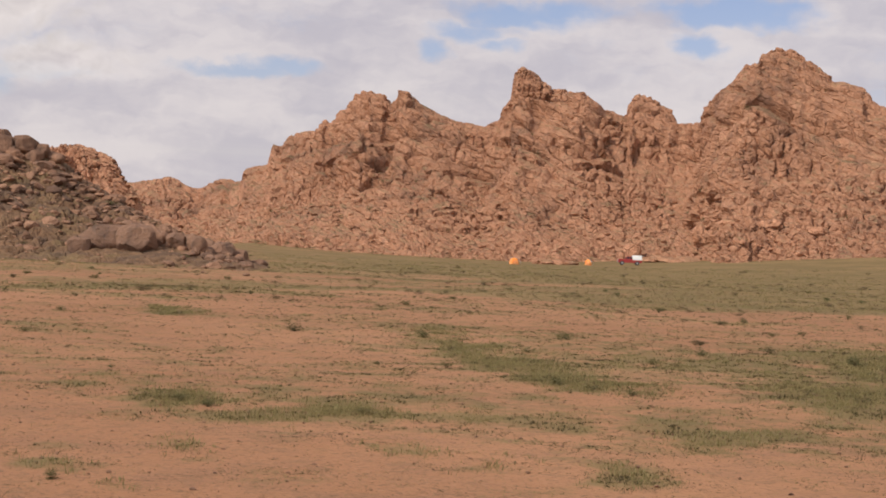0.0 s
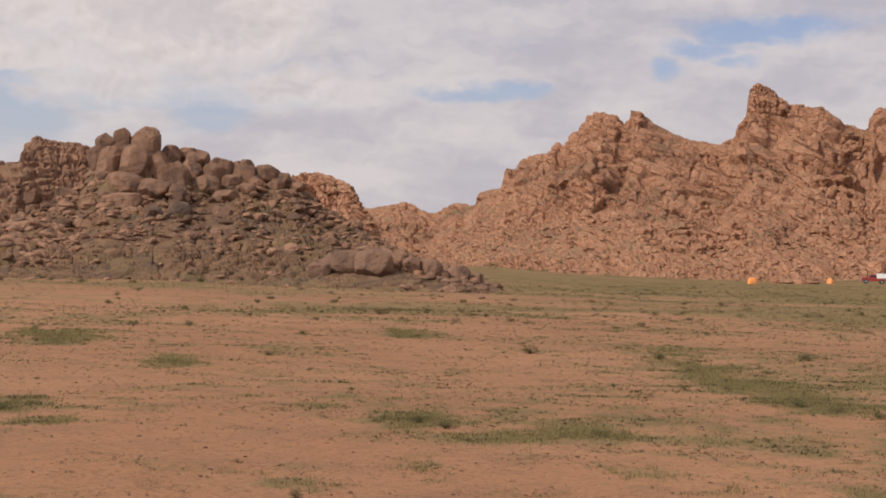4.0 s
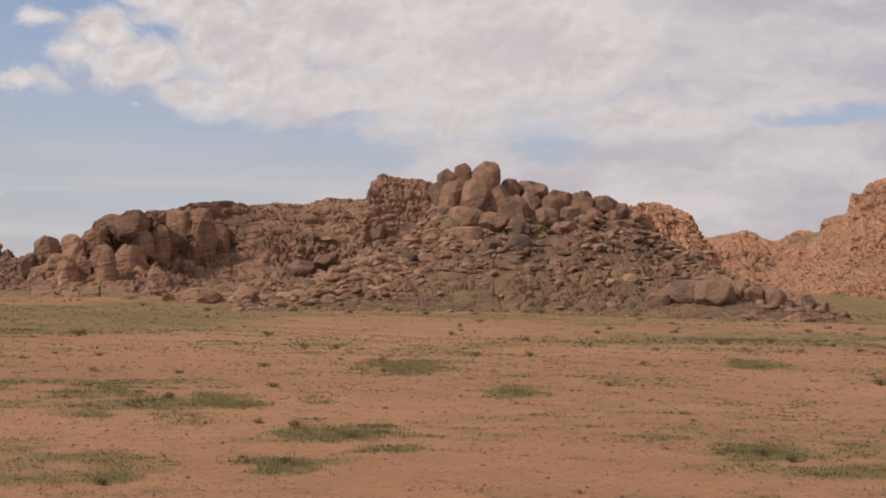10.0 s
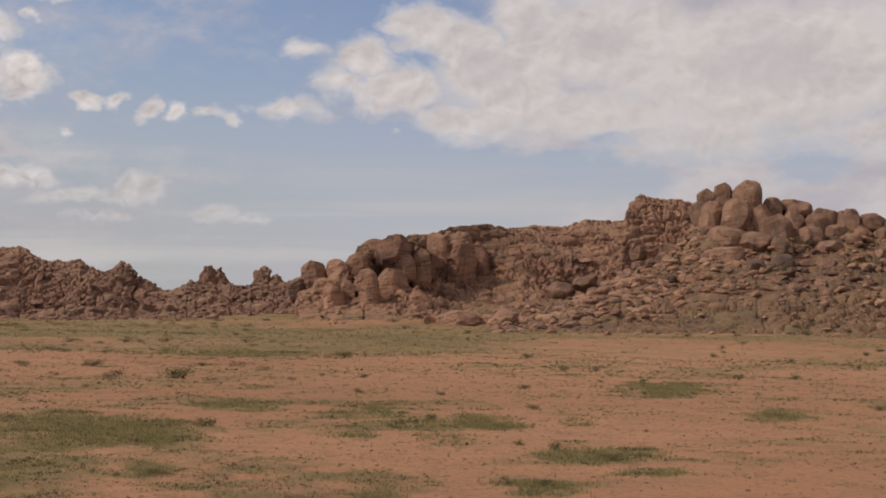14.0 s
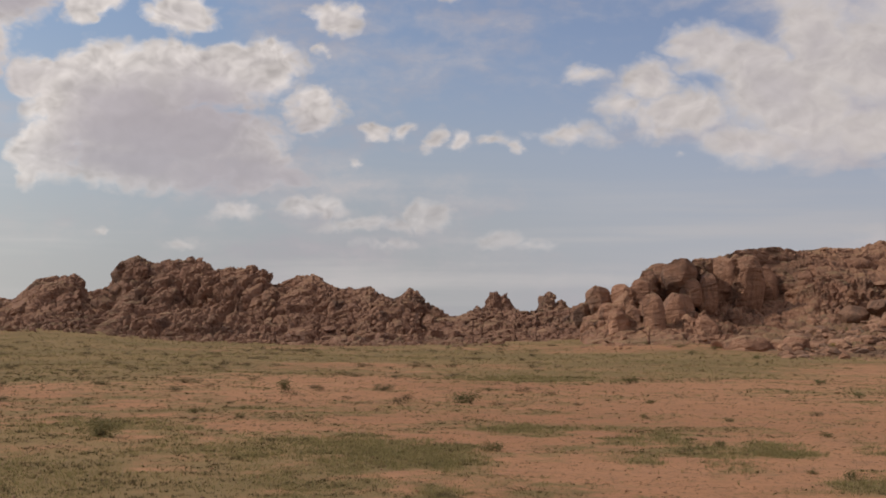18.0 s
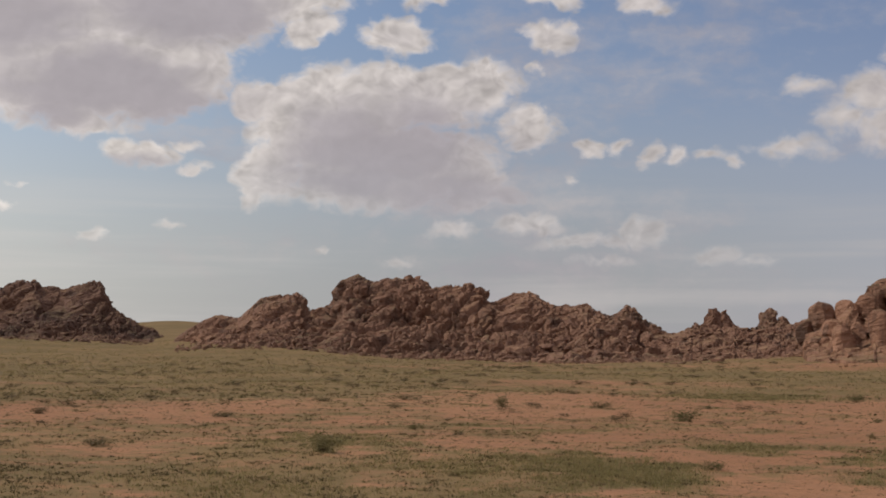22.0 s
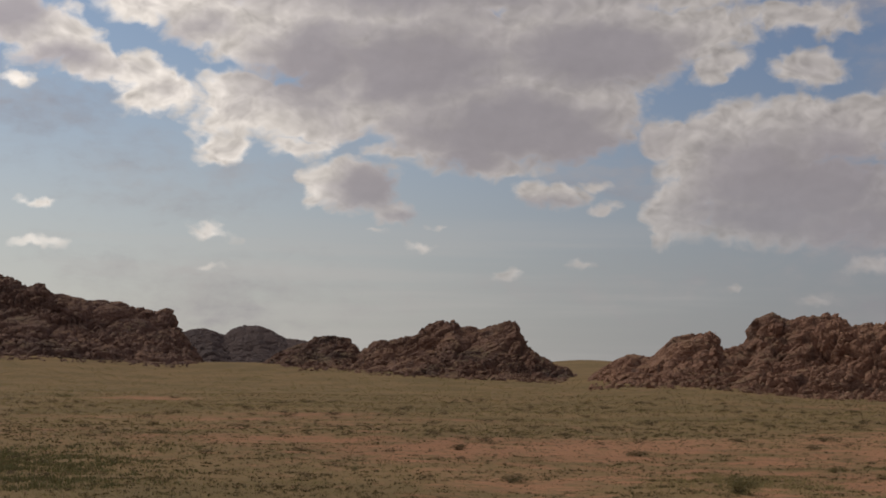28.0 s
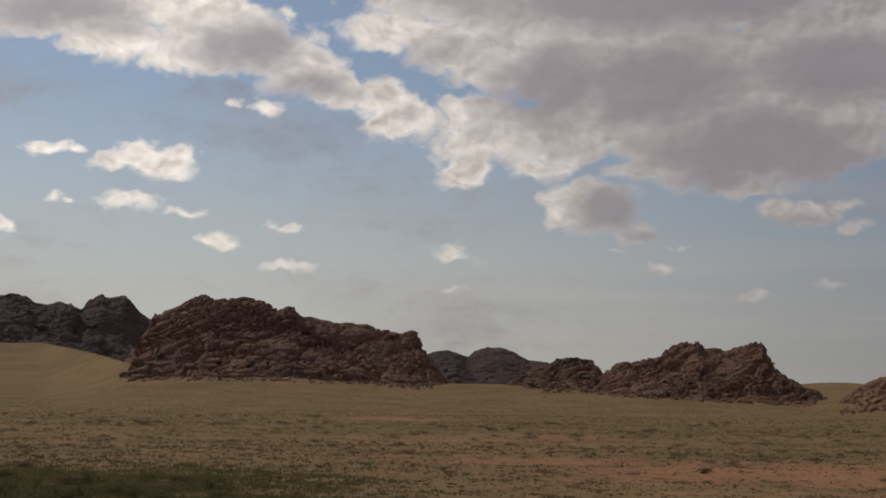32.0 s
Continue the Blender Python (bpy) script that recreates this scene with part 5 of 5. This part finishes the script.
STEMS = [stem_mesh(i, TWIG) for i in range(4)]
FOLIAGE = {"green": [shrub_mesh("foliage", 300 + i, LEAF_GREEN, 640, 0.95, 0.95, 0.065) for i in range(5)],
           "dry": [shrub_mesh("foliage", 320 + i, LEAF_DRY, 480, 0.95, 0.85, 0.06) for i in range(4)],
           "low": [shrub_mesh("foliage", 360 + i, LEAF_DRY, 420, 1.05, 0.85, 0.06) for i in range(4)],
           "yellow": [shrub_mesh("foliage", 340 + i, LEAF_YELLOW, 480, 1.0, 0.8, 0.065) for i in range(3)]}
SHRUB_TEXT = {"low": "low wide brownish tussock on sandy soil", "green": "low grey-green steppe shrub growing from sandy soil", "dry": "dry brownish steppe shrub on sandy soil", "yellow": "yellow-flowering shrub among the boulders"}


def shrub(kind, bearing, r, wide, seed, z=None):
    u = random.Random(seed)
    root = tagged(new("shrub"), SHRUB_TEXT[kind], "shrub", "shrubs of the steppe")
    level = level_at(bearing, r) if z is None else z
    tall = u.uniform(0.5, 0.9)
    if kind == "low":
        tall *= 0.55
    root.matrix_basis = Matrix.LocRotScale(polar(bearing, r, level), Euler((0, 0, u.uniform(0, 6.28))), (wide, wide * u.uniform(0.8, 1.1), min(wide, 0.75) * tall))
    leaves = new("foliage", u.choice(FOLIAGE[kind]))
    leaves.parent = root
    stems = new("stalk", u.choice(STEMS))
    stems.parent = root


for i, (b, r, w) in enumerate(SHRUBS):
    kind = "dry" if i % 4 == 3 else "green"
    shrub("low" if b > 36 and i % 3 else kind, b, r, w * (1.1 if b > 36 else 0.6 if r < 25 else 0.9), i)
u = random.Random(5)
TUSSOCKS = []
for i in range(110):
    b, r = u.uniform(-18, 92), 27 * (120 / 27) ** (u.random() ** 0.7)
    r = min(r, float(foot(b)[0]) - 12)
    wide = u.uniform(0.14, 0.36) * (0.6 + r / 80)
    if b > 36:
        # tussocks stand in short rows and clumps
        for k in range(u.randint(1, 3)):
            TUSSOCKS.append((b + u.uniform(-0.8, 0.8), r * u.uniform(0.97, 1.04), wide * u.uniform(0.6, 1.1)))
        continue
    shrub("dry" if u.random() < 0.3 else "green", b, r, wide, 1000 + i)
for i in range(300):
    b, r = u.uniform(38, 92), u.uniform(26, 130)
    TUSSOCKS.append((b, r, u.uniform(0.25, 0.65) * (0.5 + r / 90)))
for i in range(260):
    b, r = u.uniform(-18, 12), 45 * (235 / 45) ** u.random()
    TUSSOCKS.append((b, r, u.uniform(0.2, 0.5) * (0.5 + r / 110)))
for i in range(34):
    # lush green bushes at the near left end of the plain
    b, r = 91.5 - 9 * u.random() ** 1.6, u.uniform(24.5, 32)
    shrub("green", b, r, u.uniform(0.35, 0.6), 1800 + i)
for i in range(46):
    b, r = u.uniform(8, 35), u.uniform(112, 137)
    kind = "yellow" if 21 < b < 28 and r < 128 and u.random() < 0.8 else "green" if u.random() < 0.6 else "dry"
    shrub(kind, b, r, u.uniform(0.4, 1.1), 2000 + i, hill.level(b, r) - 0.05)


def tussocks():
    """The many low brown tussocks of the open plain, joined."""
    verts, faces, k = [], [], 0
    for b, r, wide in TUSSOCKS:
        v = np.array([q.co[:] for q in u.choice(FOLIAGE["low"]).vertices])[:900]
        spin = u.uniform(0, 6.28)
        c, s = math.cos(spin), math.sin(spin)
        v = v @ np.array(((c, -s, 0), (s, c, 0), (0, 0, 1))) * (wide, wide, min(wide, 0.75) * u.uniform(0.35, 0.6))
        verts.append(v + np.array(polar(b, r, level_at(b, r))))
        faces.append(np.arange(len(v)).reshape(-1, 3) + k)
        k += len(v)
    ob = mesh_object("tussocks", np.concatenate(verts), np.concatenate(faces), TUSSOCK)
    tagged(ob, "low wide brownish tussocks scattered over the plain", "tussocks", kind="stuff")


tussocks()


def far_scrub(count):
    """Small bushes on the lower slope of the massif, joined."""
    verts, faces, k = [], [], 0
    for i in range(count):
        b, r = u.uniform(-17, 9), u.uniform(285, 345)
        size = u.uniform(0.7, 1.9)
        me = u.choice(FOLIAGE["green"])
        v = np.array([q.co[:] for q in me.vertices])[:600]
        verts.append(v * size + np.array(polar(b, r, massif.level(b, r) - 0.1)))
        faces.append(np.arange(len(v)).reshape(-1, 3) + k)
        k += len(v)
    ob = mesh_object("scrub", np.concatenate(verts), np.concatenate(faces), LEAF_GREEN)
    tagged(ob, "small green bushes growing among the rocks of the massif", "bushes", kind="stuff")


far_scrub(90)


def grass(name, count, r0, r1, blades, tall, wide, seed, even, mat, broad, label, b0=-20, b1=94, shaded_strip=False, near=0.8):
    """Tufts of thin blades, thick where plants cover the soil."""
    rng = np.random.RandomState(seed)
    n = count * 12
    b = rng.uniform(b0, b1, n)
    r = r0 * (r1 / r0) ** (rng.uniform(0, 1, n) ** near)
    keep = rng.uniform(0, 1, n) < even + (1 - even) * green_shade_share(b, r) ** 1.3
    keep &= r < foot(b)[0] - 2
    # tufts gather in clumps
    x, y = -r * np.sin(np.radians(b)), r * np.cos(np.radians(b))
    keep &= rng.uniform(0, 1, n) < 0.12 + 0.88 * ramp(value_noise(x / 0.5, y / 0.5, seed + 50, 2), 0.42, 0.68)
    if shaded_strip:
        keep &= rng.uniform(0, 1, n) < ramp(b, 74, 88) * (1 - ramp(r, 26, 42))
    b, r = b[keep][:count], r[keep][:count]
    z = ground_level(b, r)
    n = len(b)
    size = rng.uniform(0.5, 1.3, n) * (0.7 + 0.6 * green_shade_share(b, r)) * (r / 20) ** 0.45
    rad = np.radians(b)
    base = np.stack([-r * np.sin(rad), r * np.cos(rad), z - 0.01], 1)
    t = rng.uniform(0, 2 * np.pi, (n, blades))
    way = np.stack([np.cos(t), np.sin(t), np.zeros_like(t)], -1)
    side = np.stack([-np.sin(t), np.cos(t), np.zeros_like(t)], -1)
    s = size[:, None, None]
    start = base[:, None] + way * s * wide * rng.uniform(0.1, 1.0, (n, blades, 1))
    tip = start + way * s * tall * rng.uniform(0.1, 0.7, (n, blades, 1)) + np.array((0, 0, 1.0)) * s * tall * rng.uniform(0.5, 1.1, (n, blades, 1))
    half = side * s * broad * ((r / 20) ** 0.4)[:, None, None]
    v = np.stack([start - half, start + half, tip], 2).reshape(-1, 3)
    ob = mesh_object(name, v, np.arange(len(v)).reshape(-1, 3), mat)
    return tagged(ob, label, "grass", kind="stuff")


grass("grass", 66000, 11, 240, 6, 0.03, 0.15, 1, 0.10, GRASS, 0.0045, "thin green grass tufts on sandy soil")
grass("grass", 52000, 10.2, 60, 6, 0.03, 0.09, 5, 0.42, GRASS, 0.005, "thin green grass tufts on sandy soil", -20, 50, near=1.6)
# herbs on the near left, their dark colour also stands for cloud shade
grass("herbs", 6000, 24, 42, 7, 0.05, 0.14, 6, 0.0, HERB_SHADED, 0.008, "green herbs on the near left of the plain, coloured dark for cloud shade", 74, 94, True)
grass("weeds", 66000, 10.2, 60, 6, 0.03, 0.04, 8, 0.75, WEED, 0.009, "tiny olive and brown weeds dotted over the sandy soil", near=1.7)
grass("dry_grass", 22000, 11, 150, 5, 0.04, 0.07, 3, 0.5, STRAW, 0.006, "thin straw-coloured grass tufts on sandy soil")


def patch_grass():
    """The longer, closer grass of the patches."""
    rng = np.random.RandomState(31)
    b, r = [], []
    for pb, pr, wide, long in PATCHES:
        n = int(min(1100, 450 * wide * long + 140))
        u, v = rng.normal(size=n) * 0.7, rng.normal(size=n) * 0.65
        # the grass stands in clumps
        v = v + 0.35 * np.sin(u * 5 + pb)
        rr = pr + v * long
        b.append(pb + np.degrees(u * wide / pr))
        r.append(rr)
    b, r = np.concatenate(b), np.concatenate(r)
    keep = rng.uniform(size=len(b)) < 0.05 + 1.1 * green_shade_share(b, r) ** 1.5
    b, r = b[keep], r[keep]
    n, blades = len(b), 7
    size = rng.uniform(0.5, 1.3, n) * (r / 20) ** 0.3
    rad = np.radians(b)
    base = np.stack([-r * np.sin(rad), r * np.cos(rad), ground_level(b, r) - 0.01], 1)
    t = rng.uniform(0, 2 * np.pi, (n, blades))
    way = np.stack([np.cos(t), np.sin(t), np.zeros_like(t)], -1)
    side = np.stack([-np.sin(t), np.cos(t), np.zeros_like(t)], -1)
    s = size[:, None, None]
    start = base[:, None] + way * s * 0.07 * rng.uniform(0.1, 1.0, (n, blades, 1))
    tip = start + way * s * 0.05 * rng.uniform(0.0, 1.0, (n, blades, 1)) + np.array((0, 0, 1.0)) * s * 0.055 * rng.uniform(0.4, 1.2, (n, blades, 1))
    half = side * s * 0.005
    v = np.stack([start - half, start + half, tip], 2).reshape(-1, 3)
    ob = mesh_object("grass", v, np.arange(len(v)).reshape(-1, 3), GRASS)
    tagged(ob, "close patches of soft green grass on red sand", "grass", kind="stuff")


patch_grass()


def pebbles():
    rng = np.random.RandomState(9)
    verts, faces, k = [], [], 0
    for i in range(2600):
        b, r = rng.uniform(-18, 92), 10.5 * (45 / 10.5) ** rng.uniform()
        s = 0.007 + 0.022 * rng.uniform() ** 3
        v, f = SHAPES[i % len(SHAPES)]
        c = polar(b, r, level_at(b, r) + s * 0.2)
        verts.append(v * (s, s * 0.8, s * 0.6) + np.array(c))
        faces.append(f + k)
        k += len(v)
    ob = mesh_object("pebbles", np.concatenate(verts), np.concatenate(faces), ROCK_BROWN)
    tagged(ob, "small brown pebbles strewn over the sandy soil", "pebbles", kind="stuff")


pebbles()
